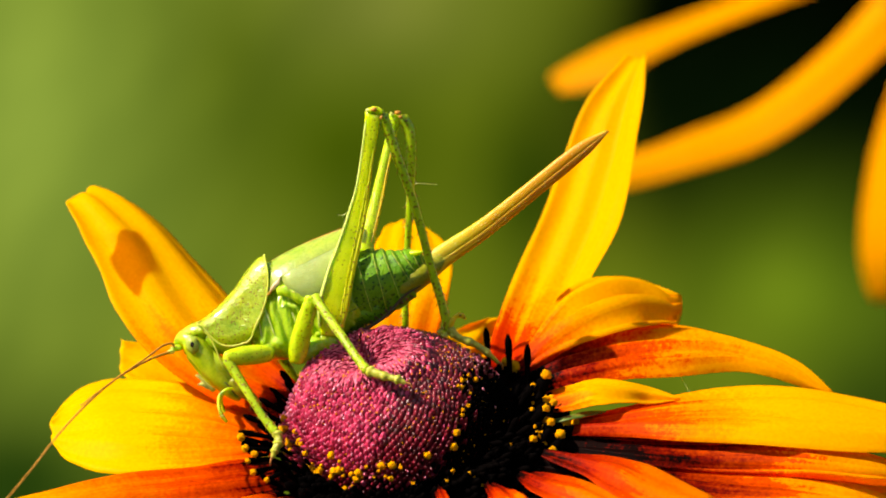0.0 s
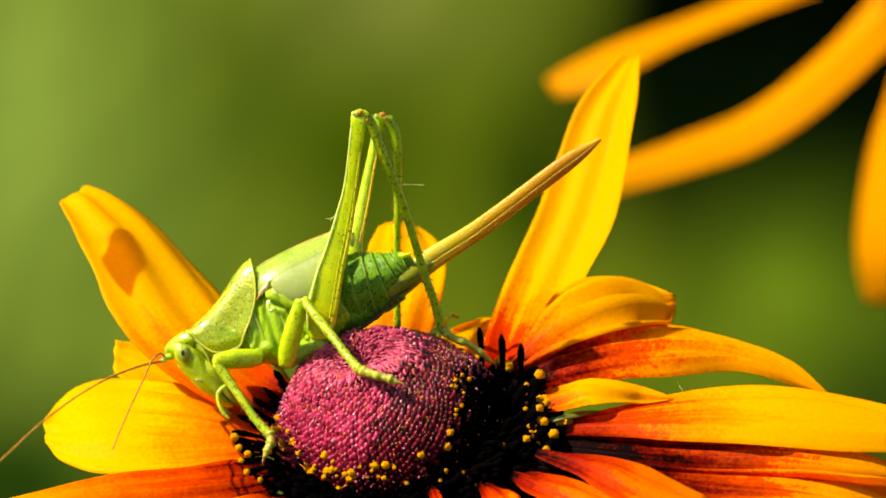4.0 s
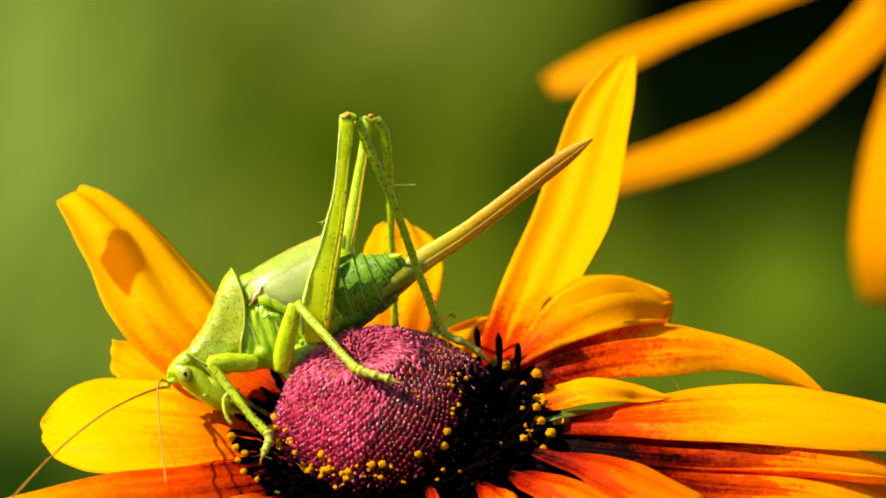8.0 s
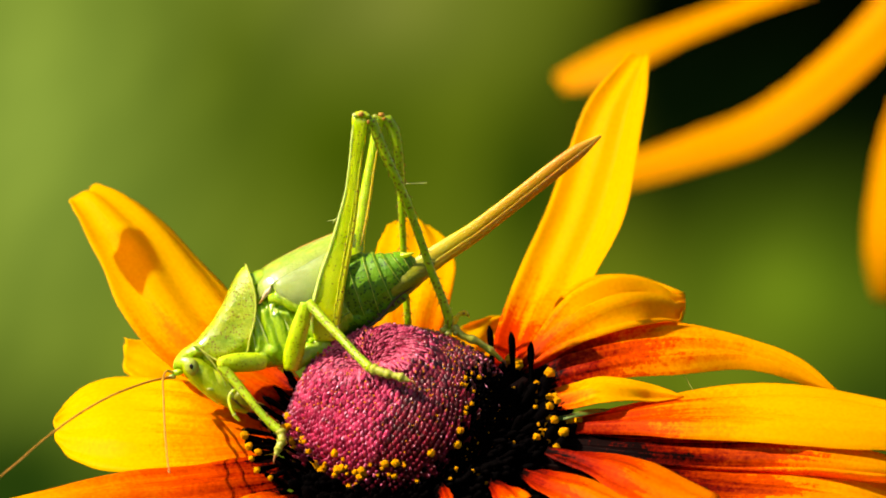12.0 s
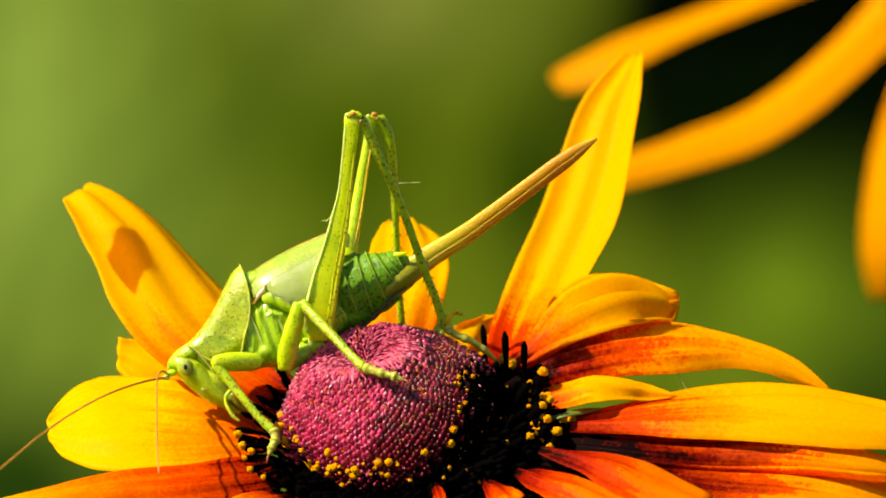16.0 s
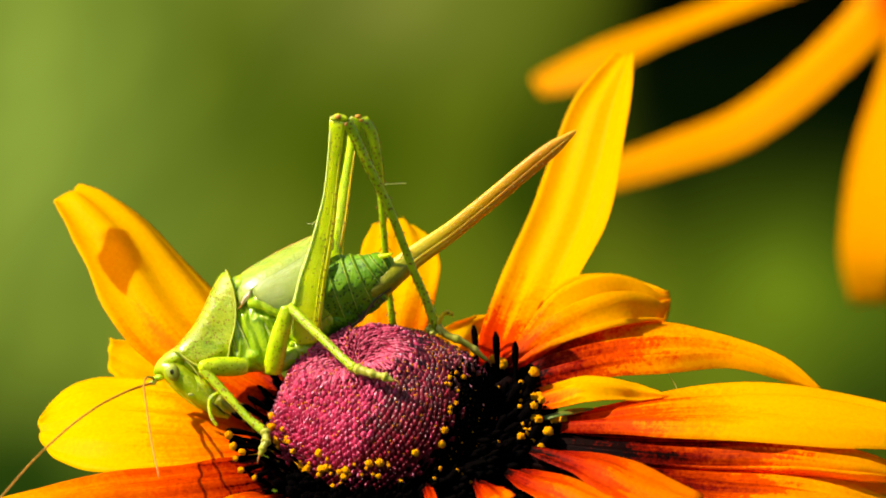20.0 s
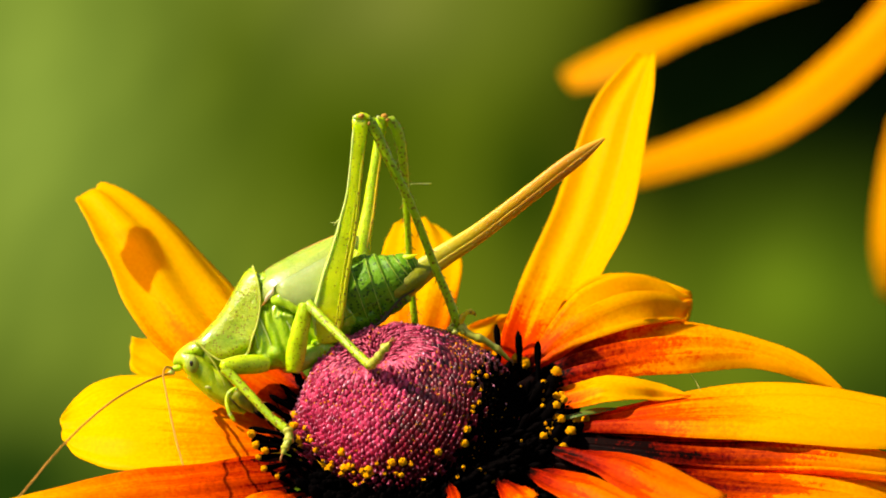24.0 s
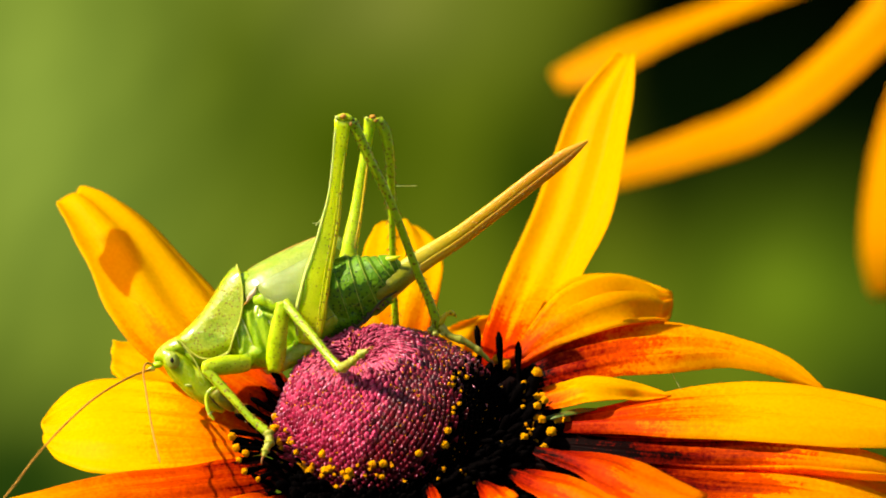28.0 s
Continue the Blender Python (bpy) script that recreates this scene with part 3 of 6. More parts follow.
def build_florets():
    """Open black florets round the rim, many with a crumb of yellow pollen."""
    tubes = []
    for s in range(4):
        bm = bmesh.new()
        floret_rings(bm, s)
        tubes.append(mesh_of("floret", bm, BLACK))
    crumbs = []
    for s in range(4):
        bm = bmesh.new()
        bmesh.ops.create_icosphere(bm, subdivisions=3, radius=0.33)
        for v in bm.verts:
            v.co *= 1.0 + 0.38 * noise.noise(v.co * 5.5 + V((s * 7, 0, 0))) + 0.15 * noise.noise(v.co * 14)
        crumbs.append(mesh_of("pollen", bm, POLLEN))
    bristle = bmesh.new()
    bmesh.ops.create_cone(bristle, segments=4, radius1=0.07, radius2=0.01, depth=2.4, matrix=Matrix.Translation((0, 0, 1.2)))
    thorn = mesh_of("bristle", bristle, BLACK)
    for i in range(295):
        phi = i * 2.399963
        phi = phi - 0.55 * math.sin(phi + 0.7)
        f = random.random()
        extra, lean = 0.0, 1.0
        if i > 275:
            phi, f, extra = random.uniform(2.6, 4.1), 0.3 * f, 0.2
        elif i > 215:
            phi, f, extra, lean = random.uniform(-0.5, 0.2), 0.1 + 0.85 * f, 0.3, 0.4
        elif i > 195:
            phi, f, extra, lean = random.uniform(0.1, 0.9), 0.35 + 0.6 * f, 0.75, 0.15
        if 1.8 < phi % (2 * math.pi) < 3.3 and i % 6:
            continue
        m = floret_place(phi, f, extra, lean)
        if 1.8 < phi % (2 * math.pi) < 4.4:
            m = m @ Matrix.Diagonal((0.55, 0.55, 0.8, 1.0))
        fl = shared("floret", tubes[i % 4], flower, m)
        if random.random() < (0.36 if f < 0.55 else 0.2) + (0.06 if lean < 1.0 else 0.0):
            w = m @ Matrix.Translation((0, 0, 2.25)) @ Matrix.Scale(0.58, 4)
            shared("pollen", crumbs[i % 4], fl, w, "crumb of yellow pollen")
    # dark ones that lean out over the orange petals beside the head
    for j, (a, b, s) in enumerate((((-10.45, 1.00, -10.13), (-11.60, 0.50, -8.66), 0.96),
                                  ((-10.50, 0.00, -10.34), (-11.22, -1.00, -9.34), 0.84),
                                  ((-10.98, 1.00, -10.94), (-12.37, 0.50, -9.87), 0.66),
                                  ((-11.18, 0.00, -11.82), (-13.05, -0.50, -10.60), 0.96),
                                  ((-11.38, -1.00, -12.31), (-13.69, -1.50, -11.12), 1.08),
                                  ((-11.75, -2.00, -12.66), (-14.08, -2.50, -11.73), 0.96),
                                  ((-11.94, -3.00, -13.30), (-14.39, -3.50, -12.84), 0.96),
                                  ((-11.98, -4.00, -14.25), (-14.08, -5.00, -13.45), 1.08),
                                  ((-12.10, -5.00, -14.04), (-13.87, -6.00, -13.99), 0.9),
                                  ((-12.10, -5.00, -14.67), (-13.69, -6.50, -14.83), 1.0),
                                  ((-11.82, -6.00, -15.25), (-13.25, -7.50, -15.57), 1.0),
                                  ((-12.46, -4.00, -13.61), (-14.24, -5.00, -13.25), 0.8),
                                  ((-11.31, -7.00, -15.59), (-12.27, -8.50, -16.06), 0.9),
                                  ((-12.26, -5.00, -14.36), (-13.20, -7.00, -14.34), 0.8))):
        a, b = V(a), V(b)
        d = b - a
        k = d.length / 2.3
        fl = shared("floret", tubes[j % 4], flower, Matrix.Translation(a) @ d.normalized().to_track_quat("Z", "Y").to_matrix().to_4x4() @ Matrix.Diagonal((s, s, k, 1.0)))
        if j > 7:
            shared("pollen", crumbs[j % 4], fl, Matrix.Translation(b + V((0.1, -0.25, 0.1))) @ Matrix.Scale(0.55 + 0.14 * (j % 3), 4), "crumb of yellow pollen")
    # three tall ones against the petals behind
    for j, (x, y, z, s) in enumerate(((*(3.32, 2.00, -8.26), 1.15), (*(4.78, 2.00, -9.19), 1.35), (*(6.06, 1.50, -9.66), 1.25))):
        way = Vector((-0.10 + 0.05 * j, -0.05, 1.0)).normalized()
        shared("floret", tubes[j], flower, Matrix.Translation((x, y, z)) @ way.to_track_quat("Z", "Y").to_matrix().to_4x4() @ Matrix.Diagonal((s * 0.78, s * 0.78, s, 1.0)))
    # the crowd of florets between them, too dense to tell apart
    bm = bmesh.new()
    for i in range(620):
        phi = random.uniform(-2.3, 1.2)
        floret_rings(bm, i, floret_place(phi, random.uniform(0.15, 1.0), 0.1) @ Matrix.Scale(0.92, 4))
    crowd = part("floret_crowd", bm, BLACK, flower, "dense crowd of withered black florets")
    tagged(crowd, kind="stuff")
    # crumbs caught among the buds
    for i in range(64):
        phi = random.uniform(-3.3, -0.35) if i < 40 else random.uniform(-3.0, -1.2)
        th = radians(bloom(phi) + (random.uniform(-9, 5) if i < 40 else random.uniform(-14, -4)) - (random.uniform(0, 6) if phi > -1.0 else 0))
        p, o = dome_point(th, phi, 0.30)
        m = Matrix.Translation(p) @ o.to_track_quat("Z", "Y").to_matrix().to_4x4() @ Matrix.Scale((random.choice((0.42, 0.6, 0.82)) if phi < -1.0 else random.uniform(0.3, 0.55)), 4)
        shared("pollen", crumbs[i % 4], flower, m, "crumb of yellow pollen")
    # dust of pollen over the cone
    bm = bmesh.new()
    for i in range(480):
        phi = random.uniform(-3.6, 1.6)
        th = radians(random.uniform(18, 84)) * (0.75 + 0.25 * random.random())
        p, o = dome_point(th, phi, 0.2)
        bmesh.ops.create_icosphere(bm, subdivisions=1, radius=random.uniform(0.035, 0.085), matrix=Matrix.Translation(p))
    tagged(part("pollen_dust", bm, POLLEN, flower, "fine orange dust of pollen on the buds"), kind="stuff")
    for i in range(110):
        phi = random.uniform(-2.9, 1.8) if i < 85 else random.uniform(2.3, 3.4)
        d = (EX * math.cos(phi) + EY * math.sin(phi))
        p = HEART + d * random.uniform(8.2, 9.6) - AXIS * 1.0
        way = (d * random.uniform(0.5, 1.1) + AXIS * random.uniform(0.7, 1.1)).normalized()
        shared("bristle", thorn, flower, Matrix.Translation(p) @ way.to_track_quat("Z", "Y").to_matrix().to_4x4() @ Matrix.Scale(random.uniform(0.7, 1.2), 4))
    bm = bmesh.new()
    hub = HEART + EX * 1.5
    rows = [(hub - AXIS * 0.9, 7.8, 7.8), (hub - AXIS * 1.5, 9.4, 9.4), (hub - AXIS * 2.8, 7.6, 7.6), (hub - AXIS * 3.6, 3.0, 3.0)]
    part("receptacle", loft(rows, 12, 40, side=EX), BLACK, flower, "dark receptacle under the cone")


PETALS = []


def petal(material, crown, ribs, pairs, deep=0.2):
    """A ray floret between its two edges, foot to tip. deep: how deep its ribs are."""
    PETALS.append((material, crown, ribs, pairs, deep))


petal(PETAL, 0.45, 2.5, [((-14.79, 3.00, -11.94), (-11.69, 7.00, -8.19)), ((-20.13, 4.00, -8.52), (-13.79, 8.00, -5.95)), ((-23.63, 6.00, -4.88), (-16.22, 11.00, -2.88)), ((-25.64, 9.00, -0.79), (-19.74, 14.00, 0.88)), ((-27.36, 12.00, 1.92), (-23.26, 16.00, 3.64)), ((-28.46, 14.00, 3.41), (-25.84, 17.00, 4.55))], 0.32)
petal(PETAL_SHORT, 0.3, 2, [((-14.62, 8.00, -13.58), (-14.04, 9.00, -10.94)), ((-18.81, 9.00, -11.97), (-17.37, 10.00, -8.69)), ((-22.04, 9.00, -10.48), (-21.35, 11.00, -7.21)), ((-23.77, 10.00, -9.18), (-23.81, 11.00, -6.71))])
petal(PETAL_SHORT, 0.3, 4, [((-13.19, -1.00, -14.99), (-13.97, 3.00, -11.94)), ((-17.34, -2.00, -15.74), (-17.80, 6.00, -10.21)), ((-21.33, -2.00, -16.14), (-22.46, 8.00, -9.54)), ((-24.21, -1.00, -16.11), (-25.56, 8.00, -9.95)), ((-26.79, 1.00, -15.13), (-27.53, 7.00, -11.15)), ((-28.11, 3.00, -14.18), (-28.46, 5.00, -12.43))], 0.22)
petal(PETAL_RUST, 0.3, 2.5, [((-12.38, -6.00, -17.70), (-13.70, -3.00, -14.77)), ((-17.77, -8.00, -18.36), (-18.02, -4.00, -15.28)), ((-22.70, -10.00, -18.62), (-23.41, -6.00, -15.81)), ((-27.95, -12.00, -18.88), (-28.73, -8.00, -16.95)), ((-31.81, -12.00, -19.07), (-32.42, -10.00, -18.04))], 0.16)
petal(PETAL, 0.3, 3, [((-5.12, 8.00, -8.63), (-1.40, 8.00, -8.63)), ((-6.61, 10.00, -6.19), (-0.25, 10.00, -5.78)), ((-6.25, 13.00, -3.31), (0.71, 13.00, -2.48)), ((-5.25, 16.00, -0.38), (0.51, 16.00, -0.47)), ((-4.52, 18.00, 1.41), (-0.26, 18.00, 0.90)), ((-3.93, 19.00, 2.14), (-1.24, 19.00, 1.58))])
petal(PETAL, 0.3, 2, [((0.66, 9.00, -8.66), (2.73, 9.00, -8.66)), ((0.25, 10.00, -6.82), (4.02, 12.00, -7.07)), ((1.29, 11.00, -5.80), (5.09, 14.00, -5.64)), ((2.76, 12.00, -5.19), (5.53, 15.00, -4.73))])
petal(PETAL_FLAME, -0.75, 2.5, [((3.22, 8.00, -8.63), (7.20, 5.00, -8.55)), ((4.02, 12.00, -5.60), (8.51, 8.00, -5.95)), ((5.68, 16.00, -1.65), (10.79, 12.00, -2.26)), ((7.74, 19.00, 3.04), (13.18, 15.00, 2.15)), ((9.32, 22.00, 7.38), (14.37, 18.00, 6.86)), ((11.12, 24.00, 11.34), (15.15, 21.00, 11.23)), ((14.34, 26.00, 14.99), (15.55, 24.00, 15.07))], 0.26)
petal(PETAL_FOLD, 0.5, 3, [((5.91, 6.00, -8.78), (6.50, 3.00, -9.22)), ((7.18, 8.00, -6.57), (8.37, 3.00, -7.92)), ((8.98, 10.00, -3.78), (11.29, 3.00, -6.86)), ((11.13, 12.00, -2.59), (13.78, 4.00, -6.36)), ((13.68, 13.00, -2.73), (15.75, 6.00, -6.07)), ((15.94, 12.00, -3.51), (17.05, 8.00, -5.90)), ((17.64, 11.00, -3.59), (17.66, 10.00, -4.61))], 0.85)
petal(PETAL_MID, 0.45, 3.5, [((6.54, 5.00, -8.75), (7.04, 2.00, -10.24)), ((9.35, 6.00, -7.22), (10.17, 1.00, -9.48)), ((12.39, 7.00, -6.42), (13.24, 1.00, -8.84)), ((16.71, 7.00, -6.05), (16.79, 1.00, -8.60)), ((19.94, 6.00, -6.48), (20.41, 2.00, -8.26)), ((22.94, 5.00, -7.40), (23.00, 2.00, -8.66)), ((25.10, 4.00, -8.15), (24.94, 2.00, -9.43)), ((26.73, 3.00, -9.18), (26.56, 2.00, -10.16)), ((28.14, 2.00, -10.36), (28.02, 2.00, -10.49))], 0.55)
petal(PETAL_TONGUE, 0.4, 2, [((6.92, 2.00, -10.57), (7.28, 0.00, -11.82)), ((8.75, 2.00, -9.92), (9.14, -1.00, -11.50)), ((10.36, 2.00, -9.51), (11.11, -2.00, -11.19)), ((12.75, 1.00, -9.48), (13.15, -1.00, -11.10)), ((14.85, 1.00, -10.01), (14.80, 0.00, -10.98)), ((16.97, 0.00, -10.66), (16.81, 0.00, -10.78))])
petal(PETAL_LONG, 0.35, 2.5, [((7.71, 1.00, -12.75), (7.78, -1.00, -12.99)), ((12.15, 1.00, -11.66), (12.58, -3.00, -13.06)), ((16.84, 2.00, -10.65), (16.65, -5.00, -13.21)), ((20.89, 2.00, -10.04), (20.73, -6.00, -13.48)), ((25.66, 1.00, -10.13), (24.98, -7.00, -13.71)), ((30.00, 0.00, -10.82), (29.30, -7.00, -13.94)), ((35.00, -2.00, -12.03), (34.33, -6.00, -14.23))], 0.3)
petal(PETAL_SHADY, 0.3, 2, [((7.71, 1.00, -13.07), (7.86, -1.00, -14.19)), ((14.82, 2.00, -13.40), (14.67, -1.00, -15.27)), ((22.99, 3.00, -13.93), (21.81, -2.00, -16.54)), ((28.99, 2.00, -14.78), (26.52, -3.00, -17.28)), ((34.54, 1.00, -17.71), (32.49, -3.00, -17.88))], 0.4)
petal(PETAL_STRIP, 0.45, 4, [((7.14, -1.00, -13.91), (7.60, -3.00, -14.77)), ((13.02, -2.00, -14.22), (13.44, -6.00, -15.57)), ((18.55, -3.00, -14.06), (18.37, -6.00, -15.88)), ((22.86, -4.00, -13.85), (22.70, -7.00, -15.91)), ((26.73, -5.00, -14.08), (26.15, -8.00, -16.01)), ((29.90, -5.00, -14.79), (29.20, -8.00, -16.25)), ((32.67, -5.00, -16.02), (32.29, -7.00, -16.54))], 0.7)
petal(PETAL_STRIP, 0.4, 3.5, [((7.36, -5.00, -14.67), (7.41, -6.00, -15.65)), ((13.68, -5.00, -15.38), (12.72, -9.00, -16.81)), ((20.01, -5.00, -15.66), (18.12, -10.00, -18.04)), ((24.28, -6.00, -15.81), (23.09, -11.00, -18.36)), ((28.12, -7.00, -16.38), (26.97, -11.00, -18.75)), ((32.05, -7.00, -17.79), (31.44, -9.00, -18.69))])
petal(PETAL_GLOW, 0.5, 2, [((7.28, -5.00, -14.36), (6.99, -7.00, -14.57)), ((9.89, -6.00, -14.62), (9.60, -9.00, -15.64)), ((12.41, -7.00, -14.65), (11.62, -12.00, -17.03)), ((14.86, -9.00, -15.14), (13.70, -13.00, -18.05)), ((18.83, -11.00, -17.20), (17.48, -14.00, -19.13))])
petal(PETAL_GLOW, 0.4, 2, [((5.73, -7.00, -15.67), (5.13, -8.00, -15.93)), ((7.36, -8.00, -15.70), (6.24, -11.00, -16.93)), ((9.76, -10.00, -15.90), (8.31, -13.00, -17.85)), ((12.97, -12.00, -17.26), (11.50, -15.00, -19.07))])
petal(PETAL_EMBER, 0.4, 2, [((3.44, -8.00, -16.25), (2.89, -9.00, -16.42)), ((4.65, -11.00, -16.39), (3.24, -12.00, -17.26)), ((5.79, -14.00, -16.99), (3.86, -15.00, -18.30))])
petal(PETAL_EMBER, 0.4, 2, [((-0.16, -9.00, -16.50), (-0.55, -9.00, -16.62)), ((0.31, -12.00, -16.80), (-0.46, -12.00, -17.18)), ((0.61, -15.00, -17.73), (-0.46, -15.00, -18.11))])
petal(PETAL_DEEP, 0.4, 3, [((-8.77, -8.00, -18.16), (-11.19, -6.00, -17.30)), ((-10.97, -12.00, -19.46), (-14.01, -9.00, -17.36)), ((-13.91, -15.00, -21.74), (-17.14, -12.00, -19.65))])
petal(PETAL_DEEP, 0.4, 3, [((-4.45, -9.00, -18.10), (-7.59, -8.00, -18.16)), ((-4.77, -13.00, -19.58), (-8.65, -12.00, -19.65)), ((-5.84, -17.00, -21.97), (-10.05, -16.00, -21.85))])


def build_petals():
    for i, (material, crown, ribs, pairs, deep) in enumerate(PETALS):
        root = HEART - AXIS * 0.6
        a, b = V(pairs[0][0]), V(pairs[0][1])
        mid = (a + b) / 2
        k = 0.0 if material in (PETAL_GLOW, PETAL_EMBER) else max(0.0, 1 - 8.6 / (mid - root).length)
        pairs = [(a.lerp(mid, 0.35).lerp(root, k), b.lerp(mid, 0.35).lerp(root, k))] + pairs
        bm = sheet(pairs, crown, ribs, groove=deep, thick=0.16, seed=i, wave=0.3, notch=0.6 if i == 0 else 0.12)
        part("petal", bm, material, flower)
    # under-petals whose dark colour fills the gaps as shade
    for i in range(9):
        phi = radians(-3 - 11 * i)
        d = EX * math.cos(phi) + EY * math.sin(phi)
        e = d.cross(AXIS)
        c = HEART - AXIS * 1.9
        pairs = []
        for rr, w, drop in ((7.5, 1.0, 0.0), (11, 2.6, 0.3), (16, 3.4, 1.2), (22, 3.2, 3.0), (27, 1.2, 5.0)):
            m = c + d * rr - AXIS * drop
            pairs.append((m - e * w, m + e * w))
        part("petal", sheet(pairs, 0.4, 3, groove=0.18, thick=0.16, steps=20, across=12, seed=i + 70, wave=0.3), PETAL_UNDER, flower)
    bm = sheet([((7.26, -1.00, -12.31), (7.46, -1.00, -12.47)), ((8.66, -1.00, -11.99), (8.75, -2.00, -12.15)), ((10.30, 0.00, -11.66), (10.38, -1.00, -11.87)), ((11.58, 0.00, -11.54), (11.62, 0.00, -11.62))], steps=12, across=6, wave=0.05)
    part("sepal", bm, STEM, flower, "narrow green sepal")
    part("web_thread", tube([(16.74, 3.00, -8.33), (17.05, 2.00, -9.19), (17.67, 1.00, -10.33)], [0.012, 0.015, 0.012], 6, 4), EDGE, flower, "faint pale spider thread")
    foot = HEART - AXIS * 3.0
    bm = tube([foot, foot - AXIS * 14 + V((0, 0, -4)), foot + V((3, 12, -70)), foot + V((2, 14, -250)), V((foot.x, 16, -500))], [2.2, 1.7, 1.6, 1.8, 2.2], 24, 10)
    part("stem", bm, STEM, flower, "hairy green stem")


# ---- the second flower, out of focus behind ----
def build_far_flower():
    ob = thing("coneflower", (68.26, 262.00, 36.24), "orange-yellow coneflower with drooping petals behind the other", "flower", "coneflowers in the garden")
    c = V((67.78, 258.00, 35.98))
    ax = Vector((-0.25, -0.45, 0.86)).normalized()
    rows = [(c - ax * 3, 8.5, 8.5), (c, 9.5, 9.5), (c + ax * 5, 8.0, 8.0), (c + ax * 9, 4.0, 4.0)]
    part("cone", loft(rows, 14, 24, side=(1, 0, 0), lump=0.08), DOME, ob, "dark purple cone")
    blades = []
    blades.append([((58.47, 262.00, 42.42), (61.04, 258.00, 38.23)), ((41.14, 262.00, 34.28), (43.89, 254.00, 31.71)), ((27.48, 260.00, 29.05), (30.05, 252.00, 26.12)), ((19.45, 258.00, 25.66), (21.31, 252.00, 21.53)), ((14.31, 256.00, 22.73), (15.60, 254.00, 20.42))])
    blades.append([((60.90, 250.00, 38.42), (63.39, 246.00, 31.32)), ((51.50, 248.00, 27.26), (53.92, 242.00, 22.23)), ((40.99, 246.00, 18.81), (43.22, 240.00, 14.04)), ((30.48, 244.00, 14.37), (31.78, 240.00, 9.79)), ((20.27, 244.00, 10.87), (21.73, 242.00, 7.21))])
    blades.append([((63.16, 244.00, 33.62), (65.36, 210.00, 30.15)), ((59.29, 240.00, 21.79), (63.37, 205.00, 17.67)), ((55.61, 238.00, 10.89), (61.10, 203.00, 7.49)), ((54.31, 238.00, 0.79), (59.31, 205.00, -0.61)), ((55.68, 238.00, -6.06), (58.06, 215.00, -6.14))])
    blades.append([((67.54, 250.00, 36.94), (74.18, 250.00, 36.94)), ((71.44, 246.00, 23.50), (79.49, 246.00, 26.42)), ((77.74, 244.00, 10.28), (85.77, 244.00, 14.66)), ((81.39, 244.00, 1.53), (85.77, 244.00, 3.72))])
    blades.append([((71.28, 262.00, 40.76), (73.54, 262.00, 35.49)), ((84.08, 262.00, 44.53), (85.59, 262.00, 37.75)), ((97.65, 262.00, 42.27), (97.65, 262.00, 36.99))])
    blades.append([((64.87, 272.00, 43.02), (71.78, 272.00, 43.79)), ((59.92, 276.00, 55.68), (69.19, 276.00, 57.22)), ((57.81, 278.00, 66.72), (64.78, 278.00, 67.49))])
    blades.append([((71.01, 272.00, 43.79), (76.38, 272.00, 42.25)), ((78.46, 276.00, 55.68), (85.41, 276.00, 52.59)), ((84.93, 278.00, 65.17), (89.58, 278.00, 62.84))])
    for i, pairs in enumerate(blades):
        part("petal", sheet(pairs, 0.5, 2, groove=0.3, thick=0.25, steps=18, across=10, seed=i + 40, wave=0.4), PETAL_FAR, ob)
    foot = c - ax * 3
    bm = tube([foot, foot - ax * 14, foot + V((3, 12, -90)), foot + V((2, 14, -300)), V((foot.x, 272, -500))], [2.2, 1.7, 1.6, 1.8, 2.2], 20, 8)
    part("stem", bm, STEM, ob, "green stem")
    return ob


# ---- an unseen leafy stalk, added beside the flower to shade the raised petal ----
def build_shade_shoot():
    c = V((-22.01, 9.70, -1.79)) + SUN * 24.0
    ob = thing("shoot", (c.x - 130, c.y - 30, -500), "unseen slender green stalk with a small leaf, added to shade a petal", "plant")
    top, left, low, right = [V(p) + SUN * 24.0 for p in ((-22.02, 11.70, 0.42), (-23.97, 9.30, -1.12), (-21.69, 7.60, -3.79), (-20.12, 9.40, -2.57))]
    hub = (top + left + low + right) / 4
    top, left, low, right = [hub + (p - hub) * 1.25 for p in (top, left, low, right)]
    pairs = []
    for f, h in ((0.0, 0.86), (0.1, 0.96), (0.5, 1.06), (0.9, 0.97), (1.0, 0.88)):
        p, q = top.lerp(right, f), left.lerp(low, f)
        m = (p + q) / 2
        pairs.append((m + (p - m) * h, m + (q - m) * h))
    part("leaf", sheet(pairs, 0.2, 1, groove=0.05, steps=14, across=8, seed=90, wave=0.05, thick=0.05), SHADE_LEAF, ob, "thin yellowish leaf, added to cast shade on the raised petal")
    s = (top + left) / 2
    part("stalk", tube([s, s + SUN * 40, s + SUN * 120, s + SUN * 132 + V((-24, 0, -4)), s + SUN * 110 + V((-60, 2, -60)), V((s.x - 150, c.y - 30, -500))], [0.05, 0.06, 0.08, 0.2, 0.8, 1.2], 36, 8), STEM, ob)
    return ob


# ---- the bush-cricket ----
MID = 0.5
cricket = thing("bush_cricket", (-1.97, 0.50, -0.36), "bright green speckled bush-cricket with long brown ovipositor on the cone", "insect")


def joint(a, b):
    """World pose of a limb from its joint a to its end b, in millimetres."""
    a, b = V(a), V(b)
    x = (b - a).normalized()
    y = (Vector((0, 1, 0)) - x * x.y).normalized()
    z = x.cross(y)
    m = Matrix((x, y, z)).transposed().to_4x4()
    return Matrix.Translation(MM @ a) @ m


PALP = (-14.97, -0.60, -9.91)
NECK = (-12.33, 0.50, -4.79)
